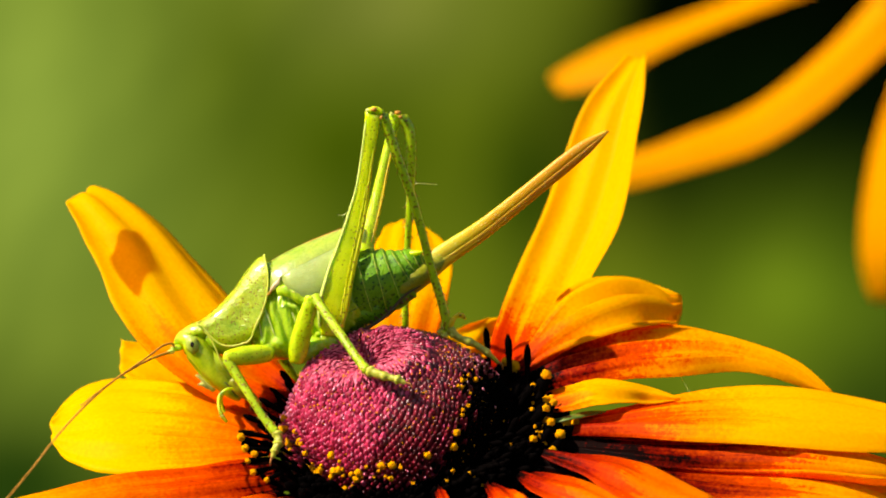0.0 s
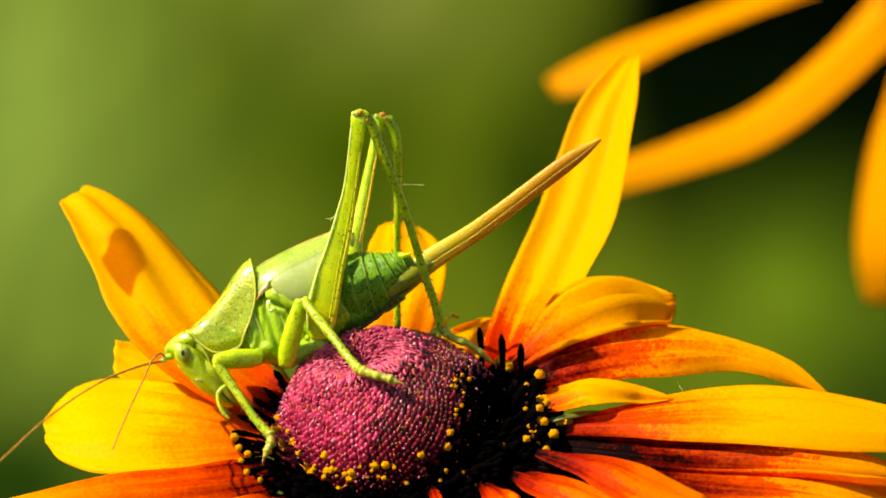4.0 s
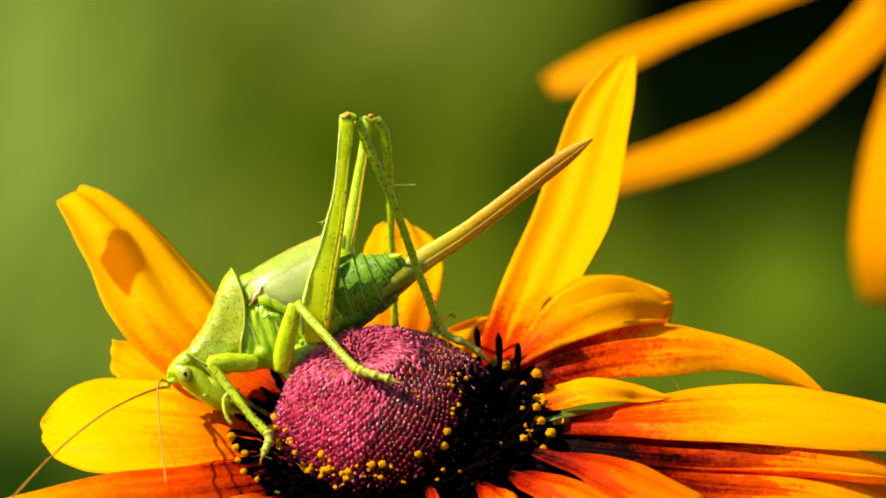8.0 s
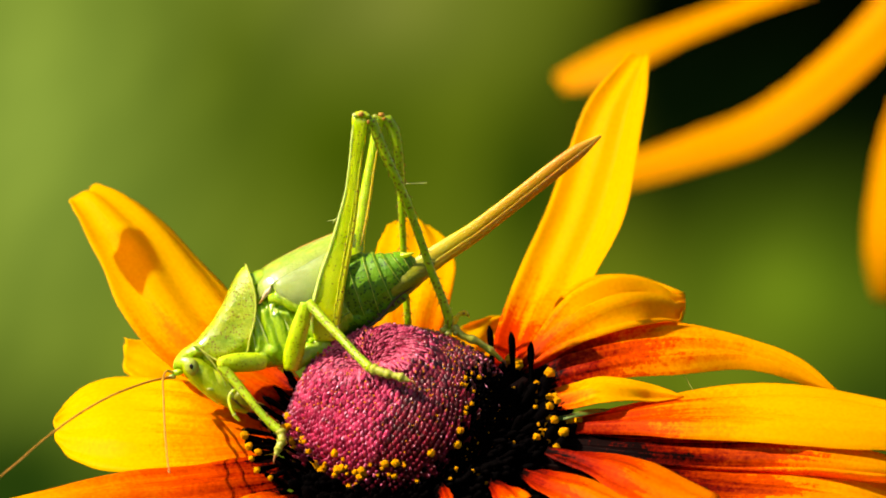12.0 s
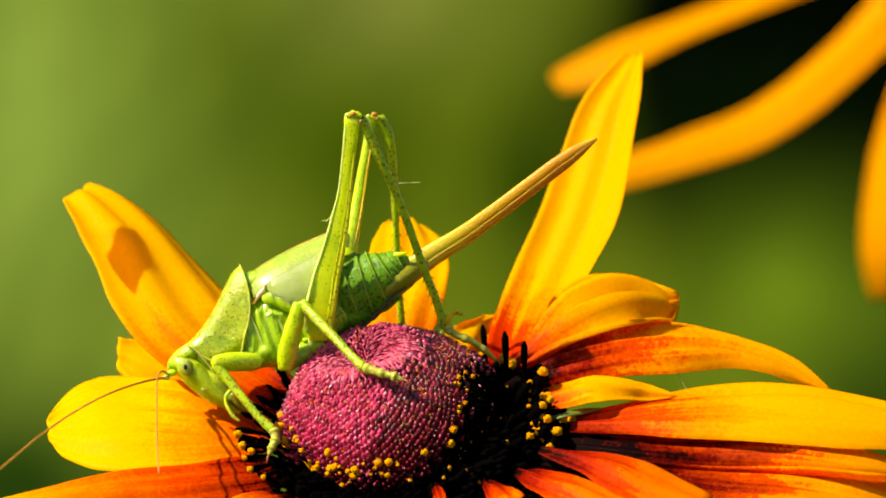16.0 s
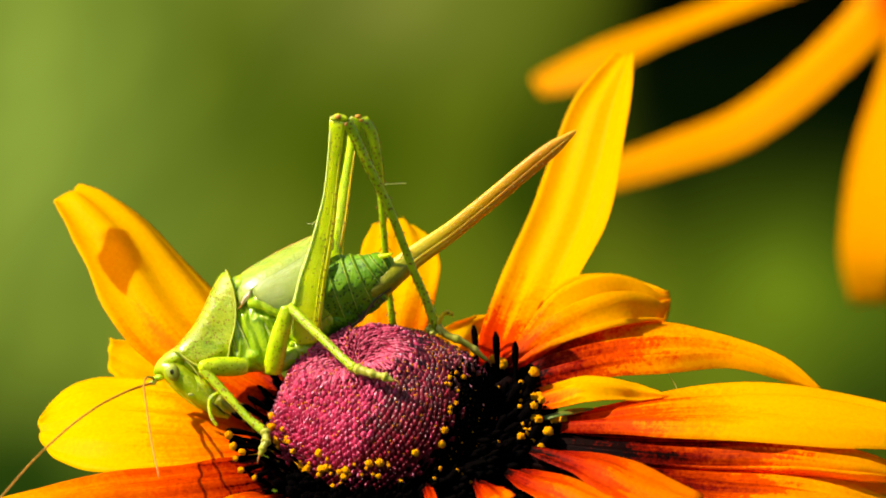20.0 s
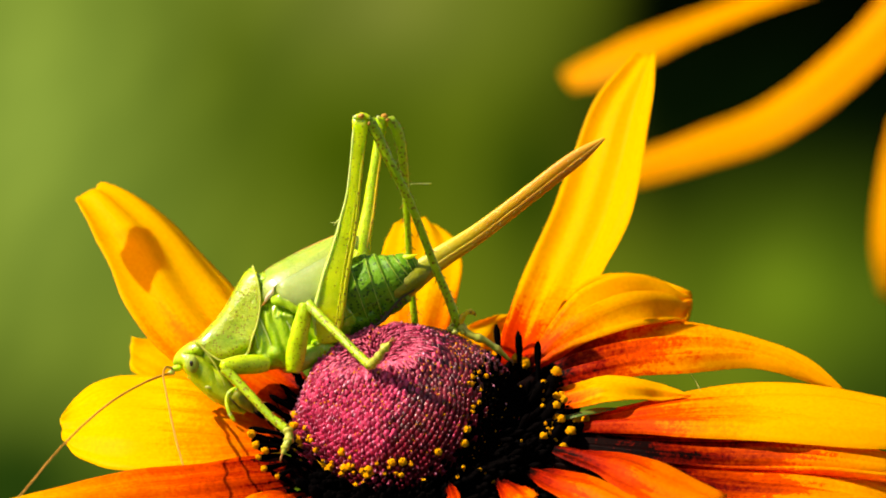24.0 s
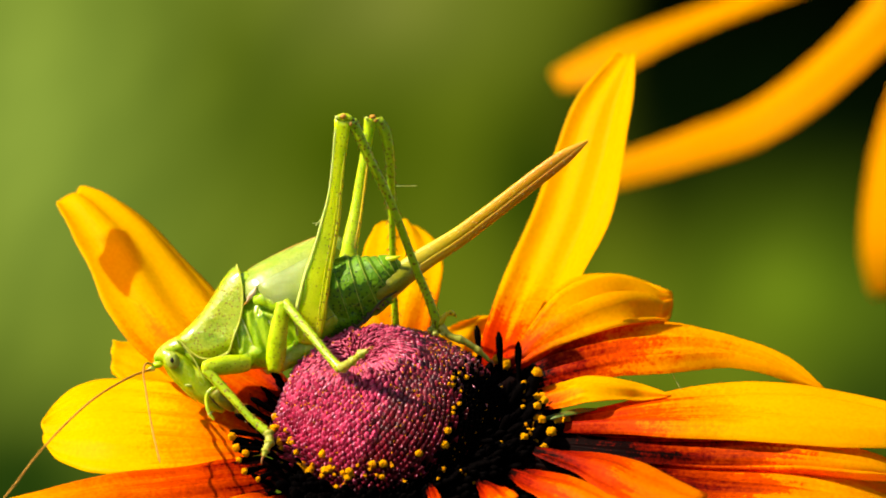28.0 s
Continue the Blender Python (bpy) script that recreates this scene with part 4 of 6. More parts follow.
PRO = Matrix.Translation(MM @ V(NECK))


def saddle(rows, width, steps=40, n=40, thick=0.12, mid=MID, bulge=0.6, brim=None):
    """A saddle-shaped shield from rows of (ridge point, lower edge point): a narrow back, tight shoulders and flat sides. brim: a list that takes the line of its near edge."""
    flat = spline([(*a, *b) for a, b in rows], steps)
    bm = bmesh.new()
    layers = []
    for off in (0.0, -thick):
        grid = []
        for i, r in enumerate(flat):
            a, b = V(r[:3]), V(r[3:])
            u = i / (steps - 1)
            line = []
            for k in range(n + 1):
                q = -1 + 2 * k / n
                s, c = math.sin(q * math.pi / 2), max(0.0, math.cos(q * math.pi / 2))
                w = width * (0.70 + 0.30 * u) + off
                keel = 0.10 * math.exp(-(q * 6) ** 2)
                f = c ** 0.62
                p = b.lerp(a, f)
                p.x += bulge * u ** 5 * 4 * f * (1 - f)
                dent = 0.16 * math.exp(-((f - 0.45) / 0.28) ** 2 - ((u - 0.62) / 0.25) ** 2)
                lump = 0.05 * noise.noise(Vector((u * 7, f * 5, 3.0)))
                side = w * (abs(s) ** 0.60) - dent + lump * abs(s)
                p = V((p.x, mid + side * (1 if s > 0 else -1), p.z + off * c + keel))
                line.append(bm.verts.new(p))
            grid.append(line)
        layers.append(grid)
    top, low = layers
    if brim is not None:
        line = [top[0][k] for k in range(n // 2, 0, -4)] + [top[i][0] for i in range(0, steps, 3)] + [top[-1][k] for k in range(1, n // 2 + 1, 2)]
        brim.extend(V(v.co) for v in line)
    for i in range(steps - 1):
        for k in range(n):
            bm.faces.new((top[i][k], top[i][k + 1], top[i + 1][k + 1], top[i + 1][k]))
            bm.faces.new((low[i][k], low[i + 1][k], low[i + 1][k + 1], low[i][k + 1]))
        for k in (0, n):
            bm.faces.new((top[i][k], top[i + 1][k], low[i + 1][k], low[i][k]))
    for i in (0, steps - 1):
        for k in range(n):
            bm.faces.new((top[i][k], top[i][k + 1], low[i][k + 1], low[i][k]))
    return bm


def build_body():
    rows = [((-14.46, 0.50, -5.60), 1.0, 1.2), ((-13.25, 0.50, -5.20), 2.15, 1.7), ((-11.60, 0.50, -5.28), 2.6, 2.0), ((-9.79, 0.50, -5.00), 2.6, 2.1), ((-7.98, 0.50, -3.99), 2.35, 2.1), ((-6.77, 0.50, -3.18), 2.1, 1.95)]
    # lobes of the flank, blended into one skin: (from, to, half width, height)
    lobes = [((-12.99, 0.00, -3.50), (-12.55, 0.00, -6.39), 0.40, 0.26), ((-12.19, 0.00, -3.98), (-11.30, 0.00, -6.64), 0.36, 0.34), ((-11.18, 0.00, -4.22), (-10.58, 0.00, -6.80), 0.38, 0.34), ((-10.34, 0.00, -4.18), (-9.33, 0.00, -5.79), 0.36, 0.36), ((-9.29, 0.00, -4.46), (-8.45, 0.00, -5.99), 0.32, 0.32),
             ((-11.74, 0.00, -6.64), (-10.62, 0.00, -8.00), 0.45, 0.42), ((-12.91, 0.00, -6.72), (-11.50, 0.00, -7.68), 0.50, 0.40), ((-11.10, 0.00, -3.90), (-9.61, 0.00, -4.38), 0.30, 0.34), ((-12.47, 0.00, -3.42), (-12.07, 0.00, -3.82), 0.26, 0.30)]
    bm = loft(rows, 150, 110, lump=0.04, seed=3, grain=3.5, box=0.7)
    for v in bm.verts:
        side = v.co.y - MID
        w = min(1.0, max(0.0, (abs(side) - 0.6) / 0.7))
        lift = 0.0
        for a, b, r, h in lobes:
            dx, dz = b[0] - a[0], b[2] - a[2]
            k = min(1.0, max(0.0, ((v.co.x - a[0]) * dx + (v.co.z - a[2]) * dz) / (dx * dx + dz * dz)))
            d = math.hypot(v.co.x - a[0] - k * dx, v.co.z - a[2] - k * dz)
            lift = max(lift, h * math.exp(-(d / r) ** 2)) + 0.25 * min(lift, h * math.exp(-(d / r) ** 2))
        v.co.y += math.copysign((lift - 0.10) * w, side)
    part("thorax", bm, SKIN, cricket, "glossy green thorax with furrowed flank")
    for p, q in (((-12.69, -1.50, -4.08), (-11.85, -1.50, -6.36)), ((-10.72, -1.75, -4.44), (-10.16, -1.75, -5.96)), ((-13.17, -1.30, -4.77), (-12.85, -1.35, -6.37))):
        a, b = V(p), V(q)
        part("side_ridge", loft([(a, 0.02, 0.03), (a.lerp(b, 0.3) + V((0.04, -0.04, 0)), 0.045, 0.06), (a.lerp(b, 0.7) + V((0.04, -0.04, 0)), 0.04, 0.06), (b, 0.02, 0.03)], 16, 8), EDGE, cricket, "thin pale ridge of the flank")
    part("collar", loft([((-14.02, 0.50, -4.19), 0.9, 1.3), ((-13.13, 0.50, -3.18), 1.1, 1.6), ((-12.17, 0.50, -2.58), 0.9, 1.5)], 10, 18), SHADE_SKIN, cricket)
    part("mesonotum", loft([((-13.86, 0.50, -3.18), 0.9, 1.2), ((-12.97, 0.50, -2.14), 0.95, 1.5), ((-11.84, 0.50, -1.49), 0.75, 1.5), ((-10.64, 0.50, -1.01), 0.5, 1.2)], 16, 18), SKIN, cricket, "green back under the pronotum's hind edge")
    part("side_plate", loft([((-11.69, -1.50, -3.00), 0.32, 0.25), ((-10.87, -1.80, -2.92), 0.5, 0.4), ((-9.99, -2.00, -3.48), 0.46, 0.4), ((-9.11, -2.00, -4.15), 0.25, 0.2)], 16, 14, lump=0.15), SKIN, cricket)
    part("side_fold", tube([(-7.12, -1.50, -4.76), (-5.76, -1.70, -4.00), (-4.32, -1.55, -3.32), (-3.28, -1.30, -2.52), (-2.49, -1.00, -1.56)], [0.03, 0.035, 0.035, 0.03, 0.02], 24, 8), BACK, cricket, "pale fold along the abdomen")
    bm = tube([(-7.46, -0.90, -6.13), (-5.77, -1.10, -5.77), (-4.09, -1.00, -4.77), (-2.73, -0.80, -3.33), (-1.57, -0.50, -2.61)], [0.08, 0.12, 0.12, 0.09, 0.04], 30, 8)
    for k in range(13):
        u = k / 12
        c = V((-6.49, -1.00, -5.97)).lerp(V((-2.25, -0.80, -3.05)), u) + V((0.0, 0.0, 0.18 * math.sin(u * math.pi) - 0.32))
        ball(c, 0.16 + 0.04 * math.sin(k * 2.7), 0.12, 0.10 + 0.03 * math.sin(k * 1.9), 8, 35, bm)
    part("belly_edge", bm, HUSK, cricket, "dark brown jagged edge of the belly")
    part("wing_joint", loft([((-12.43, -1.90, -3.28), 0.04, 0.05), ((-12.22, -2.10, -3.08), 0.09, 0.08), ((-12.02, -2.20, -2.87), 0.05, 0.06)], 14, 10, lump=0.5), FEELER, cricket, "brown wing joint")
    part("hinge_plate", loft([((-12.18, -2.20, -2.99), 0.06, 0.05), ((-11.96, -2.50, -2.67), 0.17, 0.08), ((-11.68, -2.55, -2.35), 0.15, 0.08), ((-11.53, -2.40, -2.07), 0.05, 0.05)], 14, 12, lump=0.3), PINK, cricket, "pale pinkish hinge plate of the wing")
    # abdomen: overlapping rings, dark green on the back
    spine = [((-7.82, 0.50, -3.26), 2.62, 2.0), ((-6.69, 0.50, -2.90), 2.6, 2.0), ((-5.60, 0.50, -2.58), 2.5, 1.95), ((-4.51, 0.50, -2.30), 2.34, 1.85), ((-3.62, 0.50, -1.96), 2.06, 1.7), ((-2.86, 0.50, -1.48), 1.64, 1.5), ((-2.35, 0.50, -1.10), 1.25, 1.25), ((-1.90, 0.50, -0.88), 0.95, 1.0), ((-1.53, 0.50, -0.73), 0.62, 0.7)]
    for i, (a, b) in enumerate(zip(spine, spine[1:])):
        ca, cb = V(a[0]), V(b[0])
        ext = ca + (cb - ca) * 1.18
        rows = [(ca, a[1] * 0.97, a[2] * 0.97), (ca.lerp(cb, 0.5), (a[1] + b[1]) * 0.5, (a[2] + b[2]) * 0.5), (cb, b[1] * 1.045, b[2] * 1.045), (ext, b[1] * 0.95, b[2] * 0.95)]
        seg = part("abdomen_segment", loft(rows, 9, 26, lump=0.02, seed=i), BACK, cricket)
        rim = bmesh.new()
        d = (cb - ca).normalized()
        u = Vector((0, 1, 0)).cross(d)
        ring = [cb + u * (b[1] * 1.05 * math.cos(q)) + Vector((0, 1, 0)) * (b[2] * 1.05 * math.sin(q)) for q in [2 * math.pi * k / 32 for k in range(32)]]
        verts = []
        for k in range(32):
            o = (ring[k] - cb).normalized()
            verts.append([rim.verts.new(ring[k] + o * 0.02 * x + d * 0.024 * y) for x, y in ((1, 0), (0, 1), (-1, 0), (0, -1))])
        for k in range(32):
            for j in range(4):
                rim.faces.new((verts[k][j], verts[k][(j + 1) % 4], verts[(k + 1) % 32][(j + 1) % 4], verts[(k + 1) % 32][j]))
        # short bristles on the back of the rim
        for k in range(-4, 5):
            q = k * 0.13
            c = cb + u * (b[1] * 1.06 * math.cos(q)) + Vector((0, 1, 0)) * (b[2] * 1.06 * math.sin(q))
            m = Matrix.Translation(c) @ (u + d * 1.2).normalized().to_track_quat("Z", "Y").to_matrix().to_4x4()
            bmesh.ops.create_cone(rim, segments=4, radius1=0.035, radius2=0.006, depth=0.26, matrix=m)
        part("hind_rim", rim, RIM, seg, "paler green rim")
    part("belly", loft([((-9.02, 0.50, -6.00), 1.0, 1.4), ((-6.61, 0.50, -5.04), 0.9, 1.5), ((-4.19, 0.50, -3.99), 0.8, 1.3), ((-2.18, 0.50, -2.86), 0.7, 1.0)], 24, 18, lump=0.2), BACK, cricket, "dark green belly")
    part("tail_plate", loft([((-3.79, 0.50, -3.10), 0.7, 1.2), ((-2.74, 0.50, -2.54), 0.95, 1.45), ((-1.61, 0.50, -1.81), 0.92, 1.2), ((-0.64, 0.50, -1.13), 0.66, 0.6), ((0.08, 0.50, -0.60), 0.40, 0.26)], 18, 16, lump=0.04), OLIVE, cricket, "pale olive plate at the ovipositor's foot")
    for s in (-1, 1):
        part("cercus", tube([V((-2.26, 0.50, -0.32)) + V((0, 0.7 * s, 0)), V((-1.77, 0.50, -0.28)) + V((0, 0.9 * s, 0)), V((-1.29, 0.50, -0.12)) + V((0, 0.9 * s, 0))], [0.24, 0.18, 0.03], 8, 8), LEG, cricket)
    # short wing pads: a ridge, and a pale fan under it
    for s in (1, -1):
        ridge = [((-12.81, 0.50, -1.33), (-12.41, -1.40, -2.96)), ((-12.17, 0.50, -0.81), (-11.68, -1.70, -2.20)), ((-11.24, 0.50, -0.28), (-10.64, -1.75, -1.56)), ((-9.63, 0.50, 0.48), (-9.12, -1.60, -0.84)), ((-8.02, 0.50, 1.13), (-7.53, -1.30, 0.04)), ((-6.52, 0.40, 1.57), (-6.25, -1.00, 0.68)), ((-5.48, 0.30, 1.33), (-5.54, -0.70, 0.36))]
        fan = [((-11.36, -1.75, -1.96), (-11.31, -1.85, -2.36)), ((-10.87, -1.85, -1.56), (-10.82, -2.15, -2.91)), ((-10.15, -1.85, -1.16), (-9.98, -2.35, -3.39)), ((-9.28, -1.75, -0.76), (-8.94, -2.35, -3.31)), ((-8.32, -1.60, -0.28), (-8.06, -2.20, -2.36)), ((-7.29, -1.40, 0.28), (-7.11, -1.90, -1.16)), ((-6.25, -1.10, 0.76), (-6.16, -1.40, -0.12))]
        if s < 0:
            ridge = [tuple(V((p[0], 2 * MID - p[1], p[2])) for p in pr) for pr in ridge]
            fan = [tuple(V((p[0], 2 * MID - p[1], p[2])) for p in pr) for pr in fan]
        face = -1.0 if s > 0 else 1.0
        wing = part("wing_pad", sheet(ridge, 0.55, 3, groove=0.02, thick=0.08, steps=26, across=16, seed=60, wave=0.05, toward=face), WING, cricket, "short green wing pad")
        part("wing_fan", sheet(fan, 0.45, 9, groove=0.004, thick=0.06, steps=24, across=36, seed=61, wave=0.04, toward=face), FAN, wing, "pale whitish-green wing fan")
        part("wing_edge", tube([V(a) + V((0, 0, 0.02)) for a, b in ridge], [0.035] * 7, 24, 6), FEELER, wing, "thin brown upper edge of the wing")
        part("wing_fold", tube([V(a).lerp(V(b), 0.62) + V((0, -0.22 * s, 0.05)) for a, b in ridge], [0.02, 0.035, 0.035, 0.03, 0.025, 0.02, 0.015], 24, 6), RIM, wing, "pale fold of the wing")
        for j in range(14):
            f = (j + 0.5) / 14
            lines = [V(a).lerp(V(b), f) + V((0, -0.36 * s * (1 - (2 * f - 1) ** 2) * min(1.0, (V(a) - V(b)).length / 2) - 0.04 * s, 0.0)) for a, b in fan]
            part("vein", tube(lines, [0.006] * 7, 18, 5), RIM, wing)


def build_front():
    rows = [((-17.48, 0.50, -5.32), (-17.10, -1.20, -5.49)), ((-16.76, 0.50, -4.75), (-16.42, -1.30, -6.25)), ((-15.79, 0.50, -3.91), (-15.73, -1.40, -6.77)), ((-14.87, 0.50, -2.86), (-14.93, -1.50, -6.88)), ((-14.02, 0.50, -1.65), (-14.24, -1.60, -6.72)), ((-13.29, 0.50, -0.81), (-13.68, -1.70, -6.44)), ((-12.73, 0.50, -0.48), (-13.36, -1.70, -5.64))]
    edge = []
    shield = part("pronotum", saddle(rows, 2.15, brim=edge), SPOTTED, cricket, "speckled green saddle-shaped pronotum", at=PRO)
    part("rim", tube(edge, [0.07] * len(edge), 90, 7), RIM, shield, "pale rim of the pronotum")
    head = part("head", loft([((-18.89, 0.50, -6.57), 0.32, 0.42), ((-18.37, 0.50, -6.45), 0.72, 0.92), ((-17.65, 0.50, -6.89), 0.98, 1.22), ((-16.84, 0.50, -7.90), 1.0, 1.2), ((-16.03, 0.50, -8.90), 0.93, 1.08), ((-15.31, 0.50, -9.71), 0.72, 0.85), ((-14.83, 0.50, -10.19), 0.42, 0.55)], 30, 24, lump=0.02, seed=2), FACE, cricket, "smooth green head with sloping face", at=PRO)
    part("vertex", loft([((-16.52, 0.50, -5.68), 0.85, 1.15), ((-17.32, 0.50, -5.84), 0.72, 1.05), ((-18.01, 0.50, -6.04), 0.60, 0.85), ((-18.69, 0.50, -6.37), 0.42, 0.5), ((-19.06, 0.50, -6.77), 0.2, 0.28)], 14, 14), SPOTTED, head)
    part("neck", loft([((-16.84, 0.50, -6.24), 0.5, 0.9), ((-15.95, 0.50, -6.57), 0.85, 1.15), ((-14.99, 0.50, -6.65), 0.95, 1.25), ((-13.86, 0.50, -6.41), 0.9, 1.25)], 16, 18, lump=0.08), SKIN, head, "green neck under the pronotum")
    part("gena_rim", tube([(-16.92, -0.85, -5.82), (-16.36, -0.95, -6.62), (-15.92, -0.95, -7.58), (-15.60, -0.85, -8.58)], [0.03, 0.05, 0.05, 0.03], 16, 6), RIM, head, "pale hind edge of the cheek")
    part("brow", tube([(-18.21, -0.75, -7.66), (-17.62, -0.60, -8.39), (-16.95, -0.45, -9.20), (-16.31, -0.30, -9.92)], [0.05, 0.07, 0.07, 0.04], 14, 6), FACE, head, "keel along the face")
    for s in (1, -1):
        y = MID - 1.12 * s
        p = V((-17.78, -0.70, -6.82))
        eye = part("eye", ball((p.x, y, p.z), 0.50, 0.36, 0.66, 20, -14), EYEBALL, head, "olive compound eye")
        part("pupil", ball((p.x - 0.02, y - 0.325 * s, p.z + 0.03), 0.15, 0.07, 0.21, 10), PUPIL, eye, "dark spot of the eye")
        part("eye_band", ball((p.x + 0.08, y - 0.10 * s, p.z - 0.40), 0.26, 0.18, 0.16, 12), OLIVE, eye, "olive-brown lower edge of the eye")
        p = V((-18.89, -0.20, -7.03))
        part("antenna_socket", ball((p.x, MID - 0.55 * s, p.z), 0.36, 0.32, 0.26, 12), SKIN, head)
        q = [(-14.97, -0.60, -9.91), (-15.36, -0.90, -10.02), (-15.75, -1.00, -10.30), (-15.91, -1.10, -10.70), (-15.86, -1.30, -11.25), (-15.65, -1.40, -11.81), (-15.33, -1.40, -12.25)]
        q = [V((v[0], MID + (v[1] - MID) * s, v[2])) for v in q]
        palp = part("palp", tube(q, [0.12, 0.15, 0.15, 0.13, 0.13, 0.15, 0.12], 30, 10), FACE, head, "pale green jointed palp")
        for k in (2, 5):
            part("palp_joint", ball(q[k], 0.17, 0.16, 0.15, 10), EDGE, palp)
        q = [(-16.32, -0.20, -10.09), (-16.87, -0.40, -9.68), (-17.14, -0.50, -9.27), (-17.58, -0.60, -8.95)]
        q = [V((v[0], MID + (v[1] - MID) * s, v[2])) for v in q]
        part("short_palp", tube(q, [0.11, 0.13, 0.10, 0.05], 12, 8), EDGE, head, "pale short palp")
        q = [(-16.71, -0.30, -9.92), (-17.02, -0.50, -9.68), (-17.42, -0.60, -9.63)]
        q = [V((v[0], MID + (v[1] - MID) * s, v[2])) for v in q]
        part("short_palp", tube(q, [0.08, 0.11, 0.06], 10, 8), EDGE, head, "pale short palp")
        part("cheek", loft([(V((-16.49, 0.00, -7.36)) + V((0, MID - 0.62 * s, 0)), 0.22, 0.2), (V((-16.01, 0.00, -8.20)) + V((0, MID - 0.74 * s, 0)), 0.55, 0.36), (V((-15.28, 0.00, -9.29)) + V((0, MID - 0.55 * s, 0)), 0.40, 0.3)], 12, 12), FACE, head)
    part("mouth_line", tube([(-15.50, -0.42, -9.44), (-15.10, -0.35, -9.92), (-14.72, -0.10, -10.49)], [0.03, 0.05, 0.03], 8, 6), HUSK, head, "dark brown line of the mouth")
    part("labrum", loft([((-15.71, 0.50, -9.39), 0.55, 0.8), ((-15.15, 0.50, -10.11), 0.52, 0.7), ((-14.50, 0.50, -10.68), 0.25, 0.4)], 12, 14), FACE, head, "green upper lip")
    part("mandible", loft([((-14.96, -0.10, -9.29), 0.52, 0.5), ((-14.31, -0.10, -10.09), 0.46, 0.45), ((-13.84, 0.10, -10.74), 0.14, 0.18)], 12, 12), OLIVE, head, "olive jaw")
    part("lower_lip", loft([((-14.46, 0.50, -10.03), 0.4, 0.6), ((-13.62, 0.50, -10.60), 0.34, 0.5), ((-12.97, 0.50, -11.16), 0.14, 0.25)], 12, 12, lump=0.2), OLIVE, head, "brownish translucent lower lip")


def limb(name, a, b, rows, material, label="", n=12, side=(0, 1, 0), steps=18, box=1.0):
    return part(name, loft(rows, steps, n, side=side, box=box), material, cricket, label, at=joint(a, b))


def spines(pts, size, every, parent, sides):
    """Short spines along a shin, in one mesh a row."""
    line = spline(pts, every)
    bm = bmesh.new()
    for i, p in enumerate(line[1:-1]):
        d = V(line[i + 2] - line[i]).normalized()
        o = d.cross(Vector((0, 1, 0))) * sides
        long = size * (0.75 + 0.5 * ((i * 7) % 5) / 4)
        m = Matrix.Translation(V(p) + o * (0.24 + long * 0.3) + V((0, 0.1 * ((i * 3) % 4 - 1.5), 0))) @ (o + d * 1.1).normalized().to_track_quat("Z", "Y").to_matrix().to_4x4()
        bmesh.ops.create_cone(bm, segments=5, radius1=0.06, radius2=0.008, depth=long * 1.3, matrix=m)
    part("spine_row", bm, BROWN, parent, "row of small brown spines")


def fuzz(pts, reach, count, parent, seed):
    """Fine pale hairs round a limb, in one mesh."""
    rng = random.Random(seed)
    line = spline(pts, count + 2)
    bm = bmesh.new()
    for i in range(1, count + 1):
        d = V(line[i + 1] - line[i - 1]).normalized()
        e = d.cross(Vector((0, 1, 0))).normalized()
        q = rng.uniform(0, 2 * math.pi)
        o = e * math.cos(q) + Vector((0, 1, 0)) * math.sin(q)
        h = rng.uniform(0.18, 0.36)
        m = Matrix.Translation(V(line[i]) + o * (reach + h * 0.35)) @ (o + d * rng.uniform(0.2, 0.9)).normalized().to_track_quat("Z", "Y").to_matrix().to_4x4()
        bmesh.ops.create_cone(bm, segments=3, radius1=0.018, radius2=0.004, depth=h, matrix=m)
    part("fine_hairs", bm, EDGE, parent, "fine pale hairs")


LEGS = {}


def build_leg(key, hip, knee, foot, femur, shin, tarsus, row=0, thigh=None, box=1.0):
    """femur, shin, tarsus: rows of (centre, half height, half depth)."""
    f = limb("femur", hip, knee, femur, thigh or LEG, "speckled green femur", 20, steps=30, box=box)
    s = limb("tibia", knee, foot, shin, SHIN, "thin green tibia", 12, steps=26, box=0.8)
    pts = spline([(*c, a, b) for c, a, b in tarsus], 13)
    pads = [(tuple(p[:3]), p[3] * (1.15 if k % 4 == 1 else 0.85), p[4] * (1.2 if k % 4 == 1 else 0.85)) for k, p in enumerate(pts)]
    ta = limb("tarsus", foot, tarsus[-1][0], pads, TARSUS, "pale jointed foot", 10, steps=40)
    end, before = V(tarsus[-1][0]), V(tarsus[-2][0])
    d = (end - before).normalized()
    for k in (-1, 1):
        c = tube([end - d * 0.1, end + d * 0.35 + V((0, 0.15 * k, 0.1)), end + d * 0.5 + V((0, 0.2 * k, -0.15))], [0.1, 0.07, 0.02], 8, 6)
        part("claw", c, BROWN, ta, "brown claw")
    if row:
        spines([r[0] for r in shin], 0.34, row, s, 1)
        spines([r[0] for r in shin], 0.34, row, s, -1)
    fuzz([r[0] for r in shin], 0.28, 40 if key.startswith("hind") else 18, s, len(LEGS) + 5)
    LEGS[key] = (f, s, ta, V(hip), V(knee), V(foot), V(tarsus[-1][0]))
    return f, s, ta


